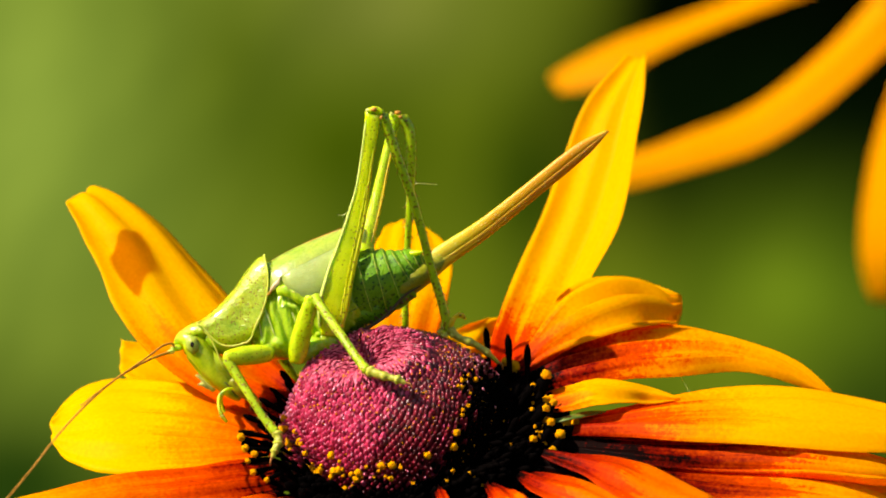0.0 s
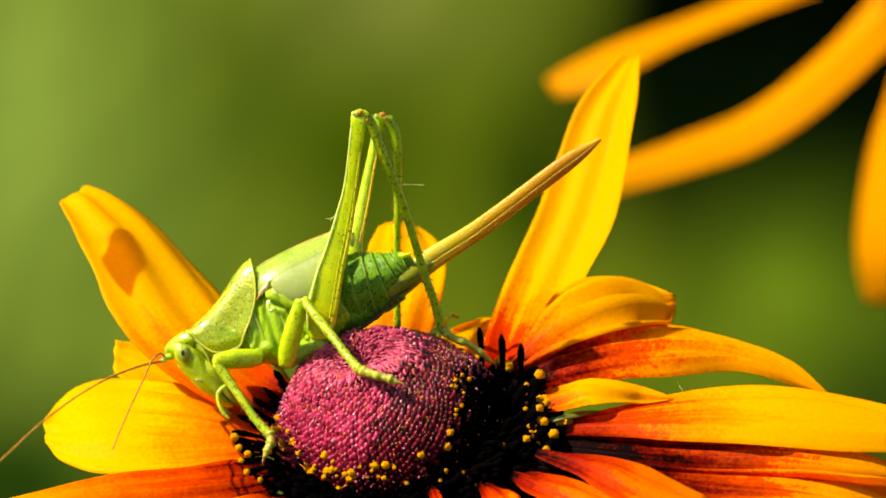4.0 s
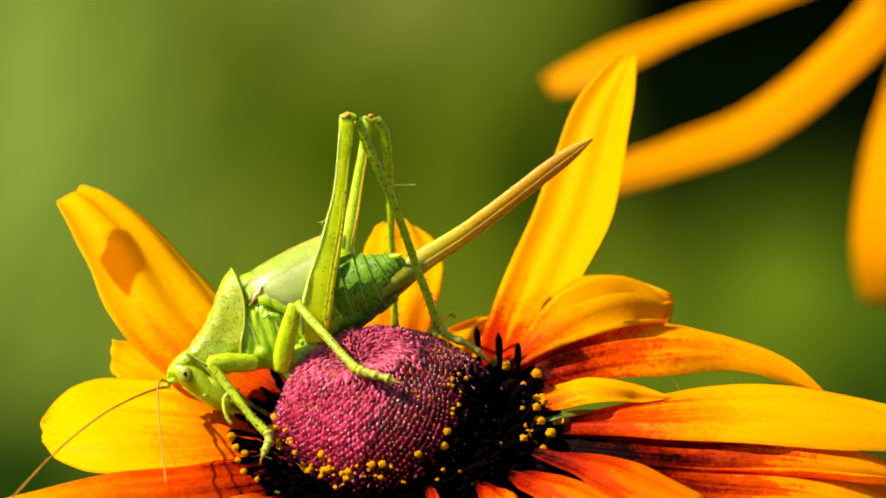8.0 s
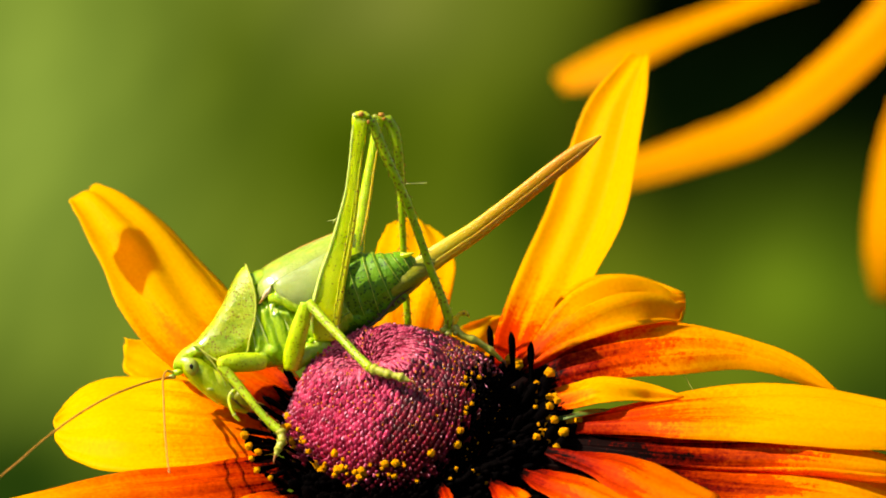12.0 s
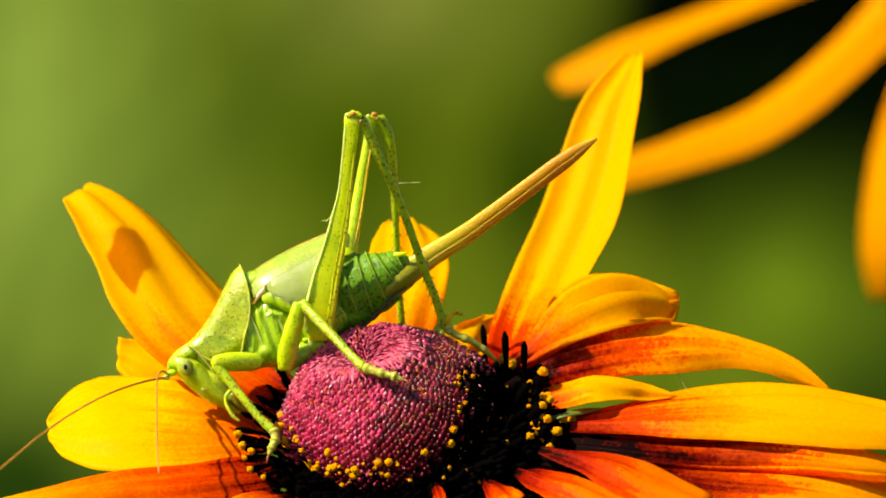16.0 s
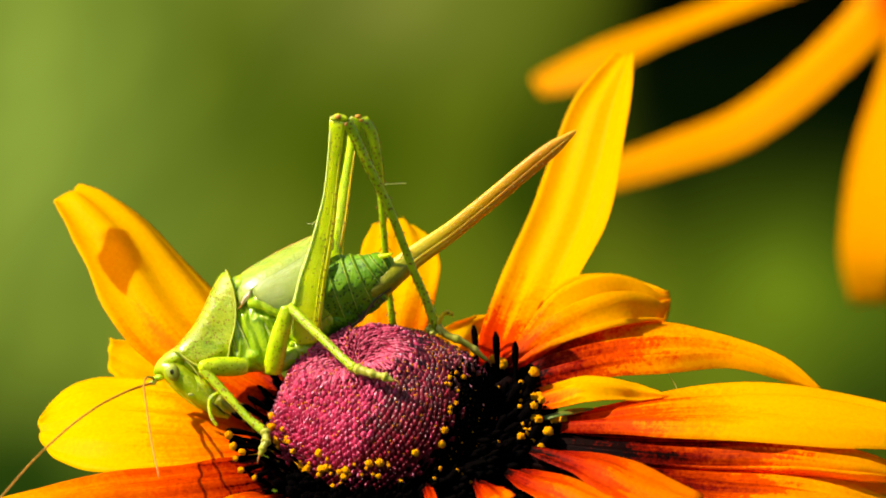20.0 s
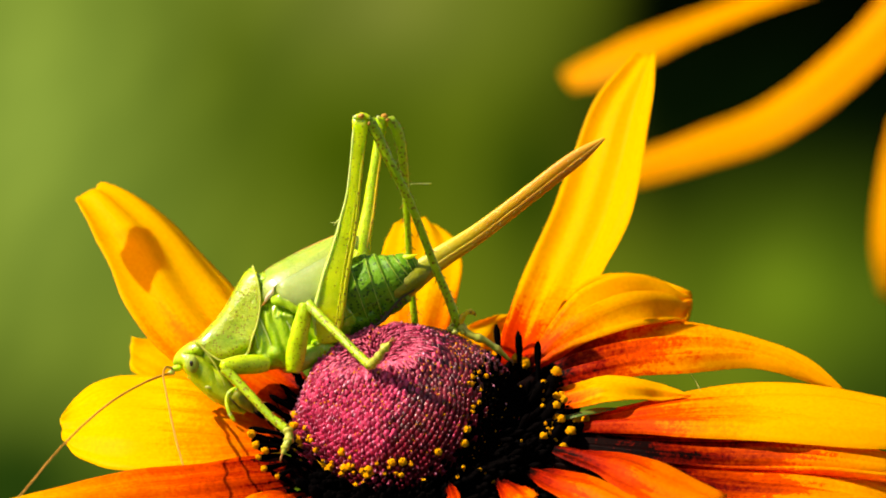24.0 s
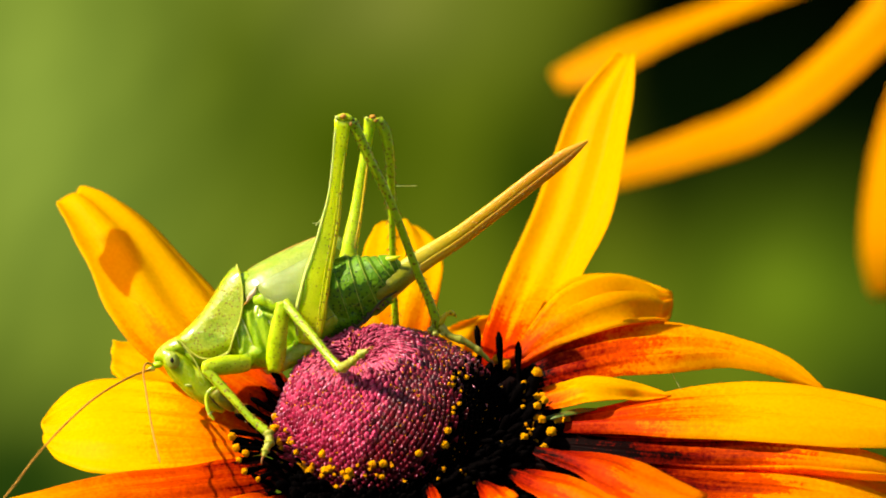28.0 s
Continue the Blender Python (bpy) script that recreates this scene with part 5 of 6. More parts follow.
def build_legs():
    # hind legs
    f, s, ta = build_leg("hind_near", (-7.43, -1.90, -5.87), (-4.76, -4.20, 9.64), (0.36, 0.00, -5.71),
        [((-7.83, -1.90, -6.03), 0.76, 0.36), ((-7.83, -2.00, -5.35), 0.93, 0.46), ((-7.71, -2.20, -3.95), 1.13, 0.58), ((-7.18, -2.55, -1.56), 0.99, 0.56), ((-6.57, -2.85, 0.44), 0.82, 0.5), ((-6.05, -3.15, 2.43), 0.64, 0.44), ((-5.61, -3.45, 4.41), 0.48, 0.4), ((-5.32, -3.75, 6.39), 0.46, 0.38), ((-5.04, -4.05, 8.37), 0.52, 0.38), ((-4.88, -4.20, 9.56), 0.60, 0.4)],
        [((-4.28, -4.20, 9.44), 0.38, 0.34), ((-3.89, -4.00, 8.45), 0.36, 0.32), ((-3.18, -3.40, 6.32), 0.33, 0.3), ((-2.03, -2.40, 3.15), 0.30, 0.28), ((-0.80, -1.10, -1.48), 0.29, 0.27), ((-0.16, -0.50, -3.57), 0.30, 0.28), ((0.36, 0.00, -5.71), 0.34, 0.3)],
        [((0.36, 0.00, -5.59), 0.32, 0.3), ((1.13, -0.10, -6.31), 0.30, 0.32), ((2.17, 0.10, -6.72), 0.28, 0.3), ((3.14, 0.50, -7.37), 0.24, 0.26), ((3.95, 0.90, -8.11), 0.16, 0.16)], row=22, thigh=FEMUR, box=0.55)
    part("knee_cap", loft([((-5.23, -4.35, 9.63), 0.22, 0.3), ((-4.83, -4.40, 9.75), 0.30, 0.34), ((-4.28, -4.35, 9.59), 0.22, 0.3)], 12, 12, lump=0.2), LEG, f)
    part("knee_spot", ball((-4.83, -4.62, 9.78), 0.26, 0.24, 0.20, 10), FEELER, f, "orange-brown mark on the knee")
    part("knee_spot", ball((-4.32, -4.60, 9.23), 0.12, 0.12, 0.16, 8), FEELER, f, "orange-brown mark on the knee")
    # pale bead stands in for the highlight on the knee
    part("knee_lobe", ball((-5.27, -4.50, 9.71), 0.18, 0.2, 0.16, 10), EDGE, f, "whitish bead painted as a glint on the knee")
    part("hair", tube([(-6.60, -3.30, 2.74), (-6.92, -3.50, 2.42), (-7.35, -3.60, 2.38)], [0.02, 0.03, 0.012], 8, 5), EDGE, f, "loose pale hair")
    part("hair", tube([(-6.84, -3.40, 2.51), (-7.08, -3.50, 2.19)], [0.02, 0.012], 6, 5), EDGE, f, "loose pale hair")
    part("spur", tube([(0.44, -0.10, -5.59), (0.60, -0.20, -5.18), (0.88, -0.20, -4.82), (1.21, -0.20, -4.70), (1.49, -0.20, -4.82), (1.61, -0.20, -5.02)], [0.20, 0.24, 0.15, 0.22, 0.13, 0.05], 24, 9), AMBER, ta, "orange hooked spur")
    for p, r in (((-0.24, -0.50, -5.90), 0.22), ((0.08, -0.50, -6.14), 0.26), ((-0.08, -0.40, -5.66), 0.16), ((0.64, -0.30, -6.15), 0.20)):
        part("heel_pad", ball(p, r, r, r * 0.9, 8), TARSUS, ta, "pale lobe of the heel")
    # front edge, hind edge and the two keels of the flat face
    part("front_edge", loft([((-8.70, -2.20, -5.47), 0.10, 0.26), ((-8.70, -2.45, -3.95), 0.15, 0.36), ((-8.05, -2.80, -1.55), 0.15, 0.36), ((-7.29, -3.05, 0.44), 0.14, 0.33), ((-6.64, -3.30, 2.43), 0.13, 0.3), ((-6.04, -3.55, 4.41), 0.12, 0.28), ((-5.72, -3.85, 6.39), 0.11, 0.26), ((-5.47, -4.15, 8.37), 0.11, 0.26), ((-5.27, -4.30, 9.47), 0.10, 0.22)], 40, 10, lump=0.22), PALE, f, "whitish toothed front edge of the femur")
    part("hind_edge", loft([((-7.27, -2.20, -5.87), 0.16, 0.30), ((-6.82, -2.50, -3.95), 0.22, 0.42), ((-6.37, -2.85, -1.55), 0.20, 0.42), ((-5.93, -3.10, 0.44), 0.18, 0.38), ((-5.53, -3.35, 2.43), 0.16, 0.34), ((-5.25, -3.60, 4.41), 0.14, 0.3), ((-4.96, -3.90, 6.39), 0.11, 0.26), ((-4.64, -4.15, 8.17), 0.03, 0.16)], 36, 10), YELLOWISH, f, "yellowish hind edge of the femur")
    part("keel", tube([(-7.42, -2.55, -5.54), (-7.09, -2.90, -3.94), (-6.64, -3.20, -1.55), (-6.20, -3.42, 0.44), (-5.76, -3.65, 2.42), (-5.40, -3.90, 4.41)], [0.03, 0.045, 0.045, 0.04, 0.035, 0.02], 30, 6), YELLOWISH, f, "raised line along the femur")
    bm = bmesh.new()
    for k in range(13):
        c = V((-7.21, -2.72, -4.74)).lerp(V((-6.12, -3.50, 1.23)), k / 12)
        ball(c, 0.055, 0.04, 0.075, 6, 0, bm)
    part("dot_row", bm, HUSK, f, "row of dark dots")
    f, s, ta = build_leg("hind_far", (-5.85, 2.90, -4.02), (-3.18, 4.50, 9.59), (-2.77, 8.00, -5.82),
        [((-5.85, 2.90, -4.22), 0.6, 0.4), ((-5.81, 3.00, -2.40), 0.95, 0.5), ((-5.53, 3.50, 0.45), 0.62, 0.45), ((-4.93, 3.90, 2.89), 0.48, 0.4), ((-4.40, 4.20, 5.34), 0.40, 0.36), ((-3.96, 4.40, 7.30), 0.36, 0.36), ((-3.63, 4.50, 8.82), 0.40, 0.38), ((-3.43, 4.50, 9.59), 0.52, 0.4)],
        [((-2.94, 4.50, 9.55), 0.40, 0.36), ((-2.45, 4.70, 8.54), 0.40, 0.34), ((-2.29, 5.10, 6.59), 0.33, 0.3), ((-2.34, 5.70, 4.55), 0.28, 0.28), ((-2.55, 6.60, 0.86), 0.25, 0.25), ((-2.72, 7.40, -2.43), 0.25, 0.25), ((-2.77, 8.00, -5.90), 0.28, 0.26)],
        [((-2.77, 8.00, -5.90), 0.28, 0.26), ((-2.48, 7.80, -6.31), 0.26, 0.26), ((-1.73, 7.50, -6.72), 0.22, 0.22), ((-1.15, 7.30, -7.04), 0.14, 0.14)], row=22)
    part("hind_edge", loft([((-5.17, 3.40, 0.45), 0.10, 0.3), ((-4.56, 3.80, 2.89), 0.11, 0.3), ((-4.08, 4.10, 5.34), 0.10, 0.28), ((-3.67, 4.30, 7.30), 0.08, 0.24)], 24, 8), AMBER, f, "orange hind edge of the femur")
    part("knee_spot", ball((-3.26, 4.10, 9.83), 0.26, 0.3, 0.16, 10), FEELER, f, "orange-brown mark on the knee")
    part("knee_spot", ball((-3.06, 4.00, 9.54), 0.16, 0.2, 0.14, 8), FEELER, f, "orange-brown mark on the knee")
    # the far knee's highlight, also as a pale bead
    part("knee_lobe", ball((-3.71, 4.10, 9.74), 0.16, 0.2, 0.14, 10), EDGE, f, "whitish bead painted as a glint on the knee")
    part("hair", tube([(-1.96, 4.00, 4.73), (-1.47, 3.80, 4.72), (-0.45, 3.80, 4.64)], [0.02, 0.012, 0.03], 10, 5), EDGE, s, "loose pale hair")
    part("hip", loft([((-8.72, -1.50, -6.20), 0.5, 0.5), ((-8.16, -1.50, -6.60), 0.75, 0.7), ((-7.37, -1.40, -6.61), 0.6, 0.6)], 14, 16, lump=0.12), SKIN, cricket, "glossy green hip")
    part("hip_knob", ball((-8.87, -1.90, -6.03), 0.20, 0.20, 0.22, 12), SKIN, cricket, "small glossy knob")
    # middle legs
    for key, sg in (("mid_near", 1), ("mid_far", -1)):
        def q(p):
            p = V(p)
            return p if sg > 0 else V((p.x + 1.4, MID - (p.y - MID) * 0.9 + 0.6, p.z + 0.3))
        part("hip", loft([(q((-7.97, -1.10, -6.05)), 0.7, 0.6), (q((-8.96, -1.60, -6.84)), 0.75, 0.65), (q((-10.38, -2.20, -7.78)), 0.5, 0.45)], 14, 14, lump=0.12), SKIN, cricket, "glossy green hip")
        if sg > 0:
            part("hip_knob", ball((-10.61, -2.50, -7.82), 0.28, 0.26, 0.28, 12), SKIN, cricket, "small glossy knob")
        foot = [((-5.27, -7.00, -8.43), 0.36, 0.32), ((-4.56, -7.35, -8.67), 0.38, 0.36), ((-3.76, -7.60, -8.90), 0.28, 0.30), ((-3.13, -7.75, -9.05), 0.32, 0.32), ((-2.58, -7.85, -9.30), 0.16, 0.18)]
        build_leg(key, q((-10.45, -2.50, -7.78)), q((-9.18, -3.50, -3.30)), q((-5.27, -7.00, -8.43)),
            [(q((-10.37, -2.50, -7.94)), 0.50, 0.42), (q((-10.20, -2.70, -7.05)), 0.70, 0.5), (q((-9.83, -3.10, -5.53)), 0.66, 0.5), (q((-9.42, -3.40, -4.14)), 0.55, 0.45), (q((-9.22, -3.50, -3.38)), 0.46, 0.4)],
            [(q((-9.06, -3.50, -3.34)), 0.37, 0.34), (q((-8.30, -4.2, -4.41)), 0.34, 0.31), (q((-7.16, -5.2, -5.97)), 0.32, 0.30), (q((-6.15, -6.2, -7.38)), 0.30, 0.28), (q((-5.27, -7.0, -8.47)), 0.36, 0.33)],
            [(q(p), a, b) for p, a, b in foot], row=8, box=0.85)
    # front legs
    for key, sg in (("front_near", 1), ("front_far", -1)):
        def q(p):
            p = V(p)
            return p if sg > 0 else V((p.x + 2.6, MID - (p.y - MID) * 0.9 + 0.4, p.z + 1.3))
        part("front_hip", loft([(q((-13.30, -0.30, -5.97)), 0.6, 0.5), (q((-12.70, -0.90, -6.84)), 0.55, 0.5), (q((-12.22, -1.70, -7.47)), 0.42, 0.4)], 10, 12), SKIN, cricket, "glossy green hip", at=PRO)
        build_leg(key, q((-12.17, -2.30, -7.50)), q((-15.26, -3.50, -7.67)), q((-11.62, -5.10, -12.93)),
            [(q((-12.21, -2.30, -7.42)), 0.50, 0.46), (q((-12.84, -2.60, -7.42)), 0.66, 0.55), (q((-14.09, -3.10, -7.52)), 0.68, 0.55), (q((-14.95, -3.40, -7.63)), 0.56, 0.5), (q((-15.34, -3.50, -7.67)), 0.44, 0.42)],
            [(q((-15.18, -3.50, -7.83)), 0.42, 0.38), (q((-14.70, -3.70, -8.54)), 0.36, 0.34), (q((-13.72, -4.20, -10.03)), 0.31, 0.29), (q((-12.67, -4.70, -11.68)), 0.28, 0.27), (q((-11.62, -5.10, -12.93)), 0.36, 0.32)],
            [(q((-11.62, -5.10, -12.77)), 0.36, 0.32), (q((-11.49, -5.40, -13.47)), 0.36, 0.34), (q((-11.72, -5.70, -14.01)), 0.30, 0.30), (q((-11.91, -5.90, -14.55)), 0.18, 0.18)], row=9, box=0.85)


OVI = (-1.29, 0.50, -1.49)
FEEL = ((-19.26, -0.10, -7.28), (-19.21, 1.10, -7.06))


def build_ovipositor():
    line = [(-1.29, 0.50, -1.65), (0.24, 0.50, -0.44), (2.66, 0.50, 1.17), (4.67, 0.50, 2.70), (6.69, 0.50, 4.31), (8.70, 0.50, 5.92), (10.31, 0.50, 7.17), (11.84, 0.50, 8.30)]
    up = [0.78, 0.72, 0.64, 0.60, 0.58, 0.57, 0.47, 0.09]
    n = Vector((-0.595, 0, 0.804))
    ob = part("ovipositor", loft([(V(p) + n * (u * 0.38), u * 0.80, 0.25 * (0.5 + u)) for p, u in zip(line, up)], 48, 18), BLADE, cricket, "golden-brown sabre-like ovipositor", at=Matrix.Translation(MM @ V(OVI)))
    part("lower_valve", loft([(V(p) - n * (u * 0.42), u * 0.62, 0.21 * (0.5 + u)) for p, u in zip(line, up)], 48, 16), BLADE_LOW, ob, "darker lower valve")
    part("valve_seam", tube([V(p) - n * (u * 0.18) - V((0, 0.245 * (0.5 + u), 0)) for p, u in zip(line, up)], [0.025, 0.025, 0.025, 0.025, 0.025, 0.025, 0.02, 0.01], 48, 6), BLADE, ob)
    return ob


def build_antennae():
    near = [FEEL[0], (-20.57, -6.00, -7.76), (-22.39, -11.50, -8.90), (-24.27, -13.50, -10.60), (-25.83, -17.50, -12.50), (-27.30, -19.50, -14.55), (-28.90, -21.50, -16.61)]
    far = [FEEL[1], (-19.54, -2.50, -6.86), (-19.61, -4.50, -7.41), (-19.25, -7.50, -8.39), (-18.67, -11.00, -10.34), (-18.17, -13.50, -11.87), (-17.70, -15.50, -13.16)]
    out = []
    for pts, base in ((near, FEEL[0]), (far, FEEL[1])):
        r = [0.11, 0.085, 0.075, 0.07, 0.065, 0.06, 0.05]
        a = part("antenna", tube(pts, r, 40, 7), FEELER, cricket, "hair-thin brown antenna", at=Matrix.Translation(MM @ V(base)))
        part("scape", tube([V(base), V(base).lerp(V(pts[1]), 0.14)], [0.22, 0.15], 6, 10), EDGE, a, "thick pale foot of the antenna")
        out.append(a)
    return out


build_cone()
build_petals()
build_florets()
far_flower = build_far_flower()
shoot = build_shade_shoot()
build_body()
build_front()
build_legs()
ovipositor = build_ovipositor()
antennae = build_antennae()
PALPS = [o for c in cricket.children for o in c.children if o.name.split(".")[0] in ("palp", "short_palp")]
PRO_PARTS = [o for o in cricket.children if o.name.split(".")[0] in ("pronotum", "head")]


# ---- what moves ----
def motions():
    # seconds, sideways and upward shift in mm, lean in degrees: the flower in the wind
    sway = [(0, 0, -0, 0), (0.5, 0.12, 0.01, 0.03), (1, 0.04, 0.02, 0.02), (1.5, 0.01, 0, -0.02), (2, -0.13, 0.01, -0.03), (2.5, -0.18, 0.02, -0.01)]
    sway += [(4.5, -0.85, 0, -0.06), (5, -1.43, -0.01, -0.13), (5.5, -1.7, -0.01, -0.16), (6, -1.61, -0, -0.14), (6.5, -1.49, 0, -0.13), (7, -0.6, 0.07, -0.04), (7.5, -0.83, 0.07, -0.08), (8, -0.69, 0.07, -0.09)]
    sway += [(8.5, -0.81, 0.07, -0.11), (9, -0.19, 0.11, -0), (9.5, -0.24, 0.11, -0.07), (10, -0.27, 0.12, -0.13), (10.5, -0.42, 0.12, -0.11), (11, -0.28, 0.12, -0.11), (11.5, -0.21, 0.13, -0.08), (12, 0.24, 0.15, -0.03), (12.5, 0.32, 0.19, -0.04)]
    sway += [(14.5, -0.04, 0.19, -0.09), (15, -0.32, 0.18, -0.08), (15.5, -0.13, 0.21, -0.07), (16, -0.23, 0.21, -0.03), (16.5, -0.27, 0.19, -0.04), (17, -0.48, 0.21, 0.02), (17.5, -0.16, 0.2, -0.04), (18, -0.26, 0.22, -0.02)]
    sway += [(18.5, -0.38, 0.2, -0.06), (19, -0.8, 0.18, -0.13), (19.5, -0.91, 0.17, -0.22), (20, -0.89, 0.18, -0.15), (20.5, -0.59, 0.2, -0.12), (21, -0.63, 0.2, -0.15), (21.5, -0.24, 0.2, -0.06)]
    sway += [(23.5, 0.02, 0.2, -0.14), (24, 0.74, 0.24, 0.02), (24.5, 0.81, 0.23, -0.02), (25, 0.72, 0.25, -0.06), (25.5, 0.12, 0.2, -0.13), (26, 0.15, 0.2, -0.18), (26.5, -0.41, 0.16, -0.27), (27, -0.21, 0.17, -0.18), (27.5, -0.63, 0.15, -0.26), (28, -0.7, 0.14, -0.34)]
    # seconds, shift of the cricket's tail in mm, its pitch, the bend of its neck, the swing of its ovipositor (degrees)
    crawl = [(0, 0, -0, 0, 0, -0.48), (0.5, 0.11, -0.06, 0.12, -0.47, 0.29), (1, -0.02, -0.01, -0.13, -0.3, 0.48), (1.5, -0.01, -0.12, 0.43, -1.35, 0.64), (2, -0.19, -0.12, 0.43, -1.35, 1.13), (2.5, -0.18, -0.18, 0.68, -1.54, 1.06)]
    crawl += [(4.5, -1.33, -0.15, -1.74, -3.47, 2.59), (5, -1.88, -0.13, -2.51, -9.04, 2.83), (5.5, -2.12, -0.26, -1.56, -9.28, 2.36), (6, -2.14, -0.25, -1.54, -5.23, 2.74), (6.5, -2.05, -0.15, -2.3, -7.04, 2.52), (7, -1.18, -0.14, -2.33, -8.15, 3.82), (7.5, -1.5, -0.29, -2.21, -13.66, 4.2), (8, -1.43, -0.23, -2.72, -12.56, 3.78)]
    crawl += [(8.5, -1.55, -0.26, -2.79, -13.64, 4.2), (9, -1.02, -0.27, -2.71, -13.2, 4.2), (9.5, -1.23, -0.37, -2.43, -12.23, 4.2), (10, -1.22, -0.26, -2.95, -10.96, 4.2), (10.5, -1.36, -0.26, -2.31, -7.76, 4.2), (11, -1.22, -0.23, -2.4, -7.84, 3.52), (11.5, -1.12, -0.2, -2.39, -7.91, 3.04), (12, -0.71, -0.15, -2.43, -8.11, 2.88), (12.5, -0.67, -0.19, -2.39, -8.2, 4.2)]
    crawl += [(14.5, -1.01, -0.12, -2.64, -8.08, 2.99), (15, -1.33, -0.13, -2.79, -7.78, 3.18), (15.5, -1.14, -0.13, -2.79, -7.78, 3.31), (16, -1.16, -0.11, -2.78, -7.84, 4.2), (16.5, -1.48, -0.15, -4.29, -11.51, 3.74), (17, -1.82, -0.18, -4.54, -10.98, 4.14), (17.5, -1.51, -0.18, -4.44, -9.74, 4.2), (18, -1.66, -0.19, -4.4, -8.34, 3.67)]
    crawl += [(18.5, -1.83, -0.22, -4.38, -6.58, 3.54), (19, -2.21, -0.22, -4.24, -7.12, 3.11), (19.5, -2.18, -0.29, -3.73, -7.31, 3.82), (20, -2.25, -0.21, -4.13, -6.76, 2.94), (20.5, -1.91, -0.3, -3.55, -6.43, 3.35), (21, -1.98, -0.31, -3.61, -5.46, 3.55), (21.5, -1.67, -0.34, -3.6, -5.85, 3.68)]
    crawl += [(23.5, -1.25, -0.28, -2.81, -4.01, 2.92), (24, -0.52, -0.28, -2.55, -3.88, 3.33), (24.5, -0.47, -0.23, -2.8, -3.73, 2.91), (25, -0.59, -0.23, -2.89, -2.77, 2.39), (25.5, -1.19, -0.19, -3.1, -3.51, 2.31), (26, -1.11, -0.27, -2.87, -3.29, 2.65), (26.5, -1.65, -0.32, -2.62, -3.48, 3.2), (27, -1.4, -0.38, -1.94, -3.21, 2.03), (27.5, -1.73, -0.32, -1.95, -2.91, 2.61), (28, -1.74, -0.39, -1.68, -2.82, 2.7)]
    # seconds, shift of the far flower in mm
    drift = [(0, -0.21, -0.06), (0.5, 0.3, 0.14), (1, 0.07, -0.17), (1.5, 0.47, -0.06), (2, -0.04, 0.04), (2.5, -0.21, 0.14)]
    drift += [(4.5, -1.28, -0.57), (5, -2.81, -0.57), (5.5, -3.71, -0.78), (6, -3.03, -0.47), (6.5, -3.65, -0.67), (7, -1.11, -0.27), (7.5, -1.51, -0.17), (8, -1.05, -0.27)]
    drift += [(8.5, -2.02, -0.17), (9, -0.94, -0.17), (9.5, -0.77, -0.27), (10, -0.1, -0.06), (10.5, -0.72, 0.04), (11, 0.01, 0.04), (11.5, -0.21, -0.06), (12, 0.41, 0.04), (12.5, 0.58, 0.25)]
    drift += [(14.5, 0.52, 0.35), (15, 0.18, 0.14), (15.5, -0.27, 0.04), (16, -0.1, 0.14), (16.5, 0.58, 0.14), (17, -1.17, -0.17), (17.5, 0.24, 0.14), (18, -0.44, 0.14)]
    drift += [(18.5, 0.18, 0.25), (19, -1.28, 0.25), (19.5, -1.62, -0.06), (20, -2.58, -0.36), (20.5, -1.11, -0.27), (21, -1.68, -0.27), (21.5, -1, -0.17)]
    drift += [(23.5, 0.3, 0.35), (24, 1.37, 0.35), (24.5, 1.88, 0.35), (25, 2.39, 0.54), (25.5, 0.86, 0.44), (26, 1.26, 0.44), (26.5, -0.04, 0.44), (27, 0.35, 0.35), (27.5, -0.6, 0.44), (28, -0.04, 0.44)]
    # seconds, turn of each antenna on the head (degrees, up is positive)
    feel = [(0, 0, 70), (2.5, 2, 70), (4.5, 16, 15), (5, 20, -3), (6, 17, 4), (8, 21, 21), (11, 23, 18), (15, 23, 18), (17, 25, 23), (20, 15, 12), (25, 7, 3), (28, 4, 4.5)]
    # seconds, fold of the long palps towards the mouth (degrees), how far they are drawn in (mm)
    fold = [(0, 0, 0, 0), (1, -30, 0, 0), (2.5, -30, 0, 0), (4.5, 0, 0.4, 1.05), (8, 15, 0.4, 1.05), (12, 5, 0.4, 1.05), (16, -5, 0.4, 1.05), (20, 10, 0.4, 1.05), (25, 5, 0.4, 1.05), (28, 5, 0.4, 1.0)]
    # seconds, shift of the middle foot in mm, lift of its toes in degrees, slide of the far hip in mm
    step = [(0, 0, 0, 0, 0), (21.5, 0, 0, 0, 0), (23.5, -0.5, 0.1, 74, 0.3), (25.5, -0.5, 0.1, 72, 0.5), (26.5, -1.1, 0, 60, 0.6), (28, -1.2, 0, 56, 0.7)]

    def between(rows, t):
        a = np.array(rows, float)
        return [float(np.interp(t, a[:, 0], a[:, k])) for k in range(1, a.shape[1])]

    def turned(centre, degrees, dx, dz):
        c = MM @ V(centre)
        return Matrix.Translation(c + Vector((dx, 0, dz)) * 0.001) @ Matrix.Rotation(radians(degrees), 4, "Y") @ Matrix.Translation(-c)

    def bend(hip, knee, foot, hip0, foot0):
        """The knee of a two-bone leg between hip and foot, on the side where it lay at first."""
        l1, l2 = (knee - hip0).length, (foot0 - knee).length
        d = foot - hip
        dist = min(d.length, (l1 + l2) * 0.9995)
        e = d.normalized()
        k0 = knee - hip0
        e0 = (foot0 - hip0).normalized()
        pole = (foot0 - hip0).rotation_difference(d) @ (k0 - e0 * k0.dot(e0))
        pole = (pole - e * pole.dot(e)).normalized()
        x = (dist * dist + l1 * l1 - l2 * l2) / (2 * dist)
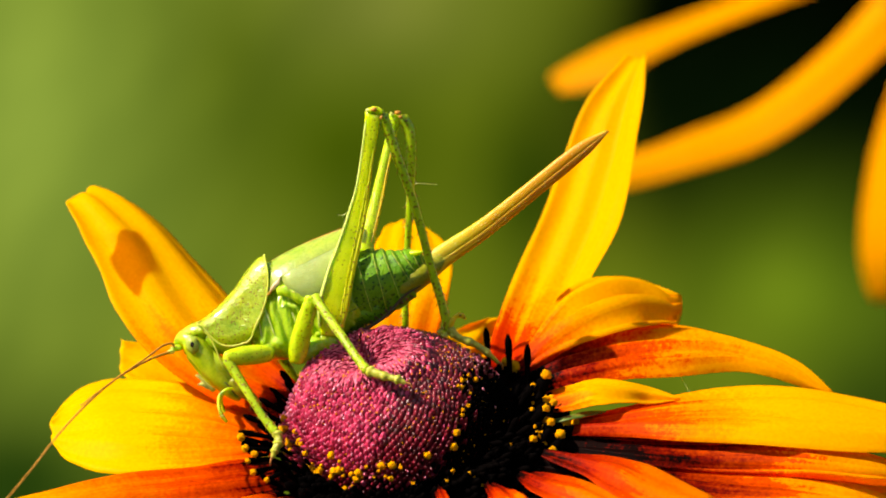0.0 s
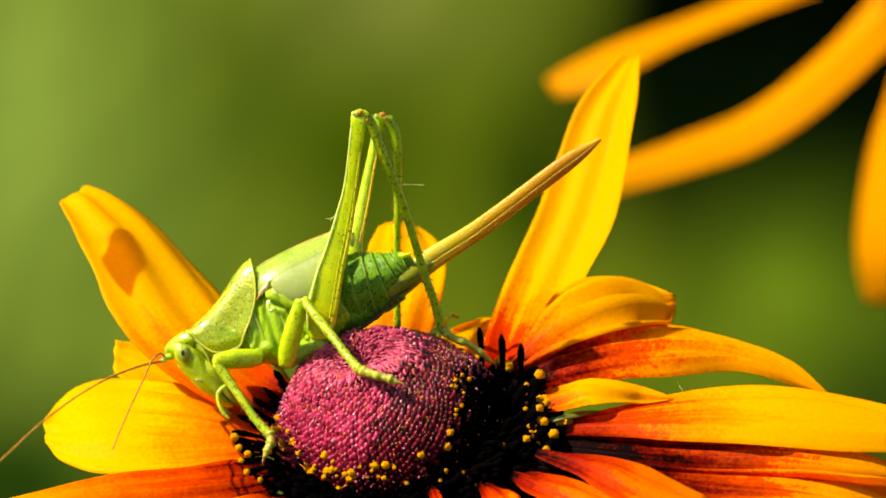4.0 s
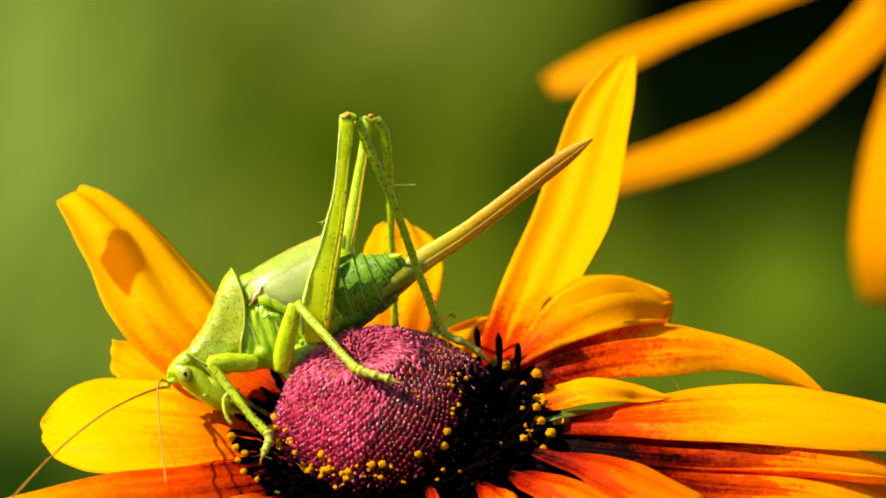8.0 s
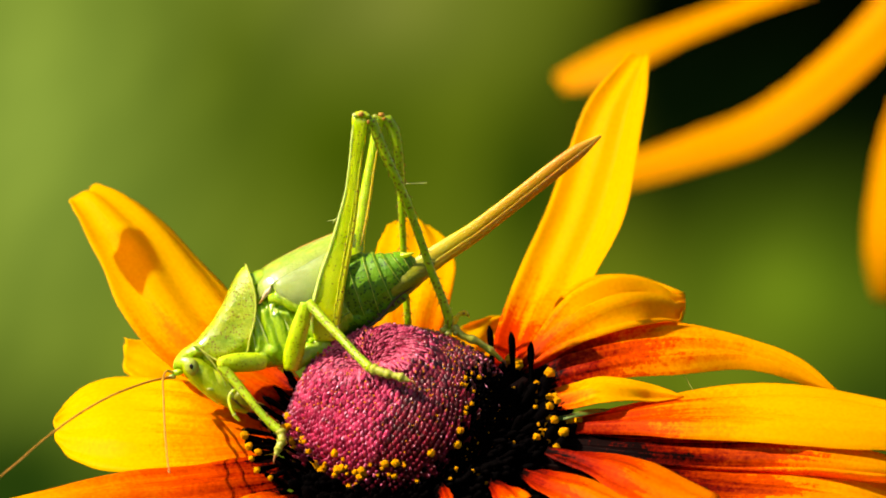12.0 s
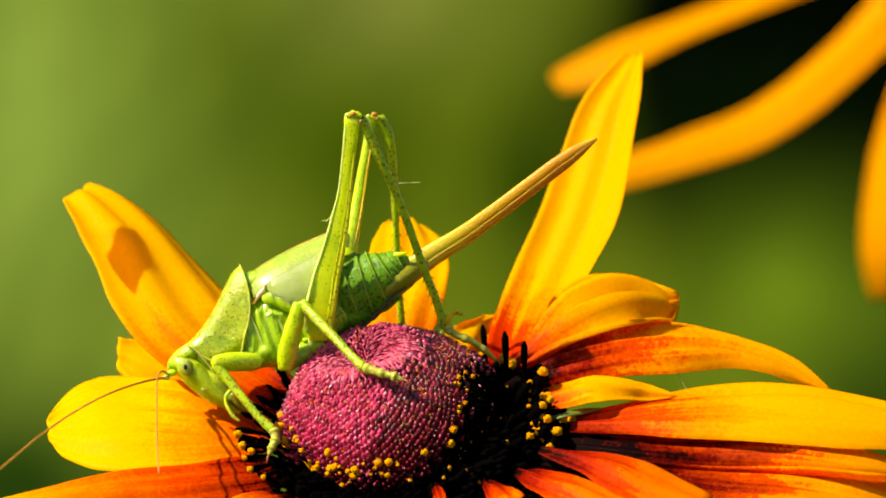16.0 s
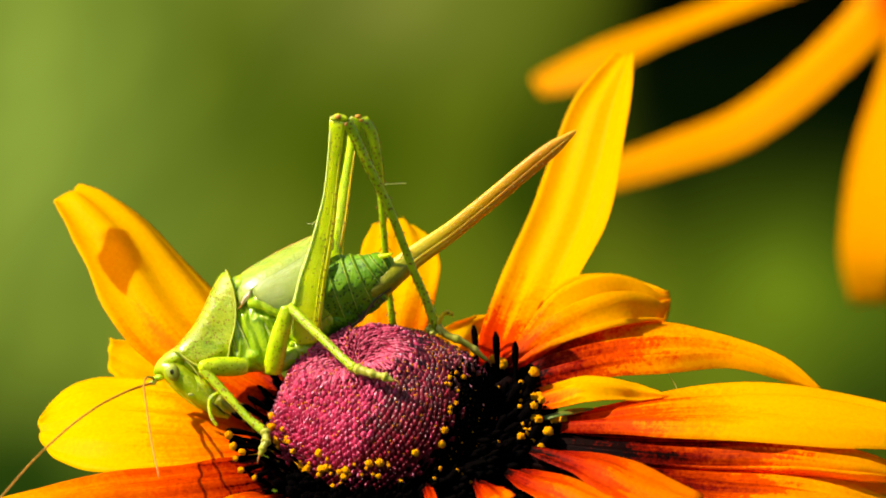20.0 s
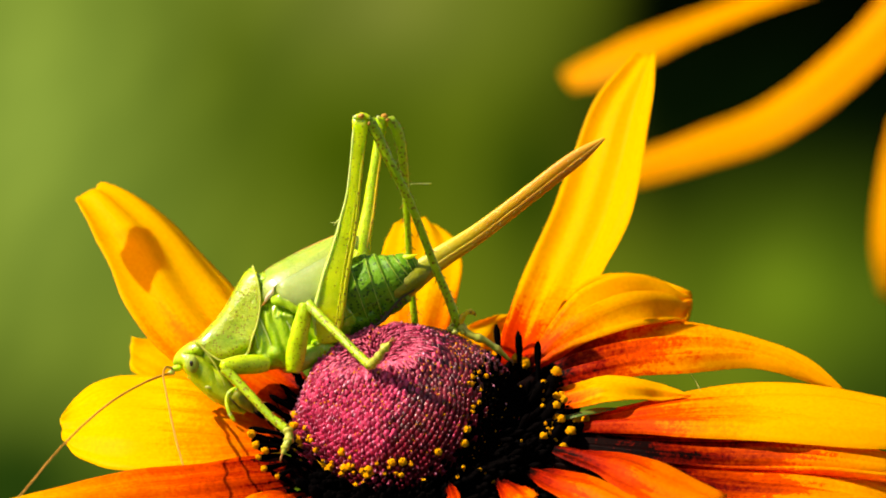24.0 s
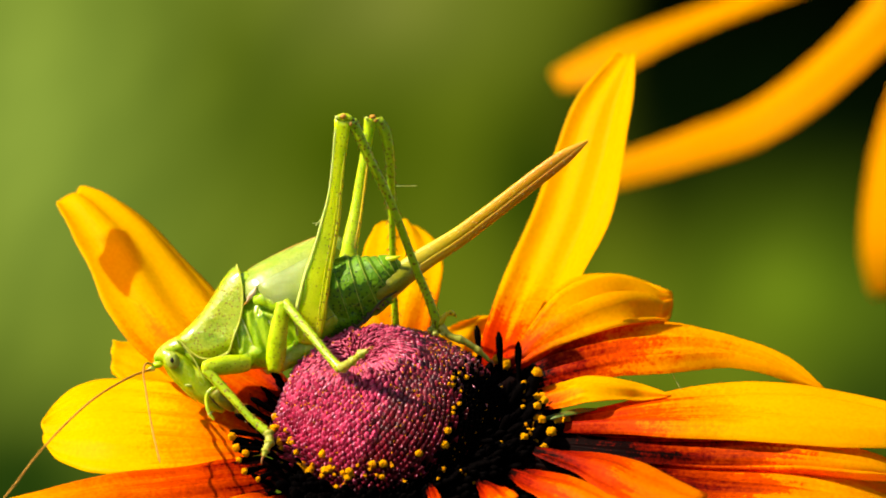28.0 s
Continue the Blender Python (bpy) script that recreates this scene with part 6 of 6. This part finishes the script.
        return hip + e * x + pole * math.sqrt(max(l1 * l1 - x * x, 0.0))

    back = MM.inverted()
    paths = {}
    tail = (-1.97, 0.50, -0.36)
    for t, dx, dz, lean in sway:
        sw = turned((0, 0, 0), lean, dx, dz)
        paths.setdefault(flower, []).append((t, sw @ rest[flower]))
        paths.setdefault(shoot, []).append((t, sw @ rest[shoot]))
        bx, bz, pitch, neck, swing = between(crawl, t)
        body = turned(tail, pitch, bx, bz)
        here = body @ rest[cricket]
        inv = here.inverted()
        paths.setdefault(cricket, []).append((t, here))
        front = body @ turned(NECK, neck, 0, 0)
        for ob in PRO_PARTS:
            paths.setdefault(ob, []).append((t, inv @ front @ rest[ob]))
        paths.setdefault(ovipositor, []).append((t, inv @ body @ turned(OVI, swing, 0, 0) @ rest[ovipositor]))
        for ob, base, turn in zip(antennae, FEEL, between(feel, t)):
            paths.setdefault(ob, []).append((t, inv @ front @ turned(base, turn, 0, 0) @ rest[ob]))
        turn, draw_x, draw_z = between(fold, t)
        for ob in PALPS:
            paths.setdefault(ob, []).append((t, rest[ob.parent].inverted() @ turned(PALP, turn if ob.name.startswith("palp") else 0, draw_x, draw_z) @ rest[ob]))
        sx, sz, toes, far_hip = between(step, t)
        for key, (f, s, ta, hip, knee, foot, end) in LEGS.items():
            carry = body
            shift = V((sx, 0, sz)) if key == "mid_near" else V((0, 0, 0))
            h = back @ (carry @ (MM @ hip))
            if key == "hind_far":
                h = h + V((far_hip, 0, 0))
            g = back @ (sw @ (MM @ (foot + shift)))
            k = bend(h, knee, g, hip, foot)
            l1 = (knee - hip).length
            paths.setdefault(f, []).append((t, inv @ joint(h, k)))
            paths.setdefault(s, []).append((t, inv @ joint(k, g)))
            lift = Matrix.Rotation(radians(-toes), 4, "Y") @ Matrix.Rotation(radians(-0.4 * toes), 4, "Z") if key == "mid_near" else Matrix.Identity(4)
            paths.setdefault(ta, []).append((t, inv @ Matrix.Translation(MM @ g) @ lift @ sw.to_quaternion().to_matrix().to_4x4() @ Matrix.Translation(-(MM @ foot)) @ rest[ta]))
        fx, fz = between(drift, t)
        paths.setdefault(far_flower, []).append((t, turned((0, 0, 0), 0, fx, fz) @ rest[far_flower]))
    for ob, rows in paths.items():
        walk(ob, rows)


motions()
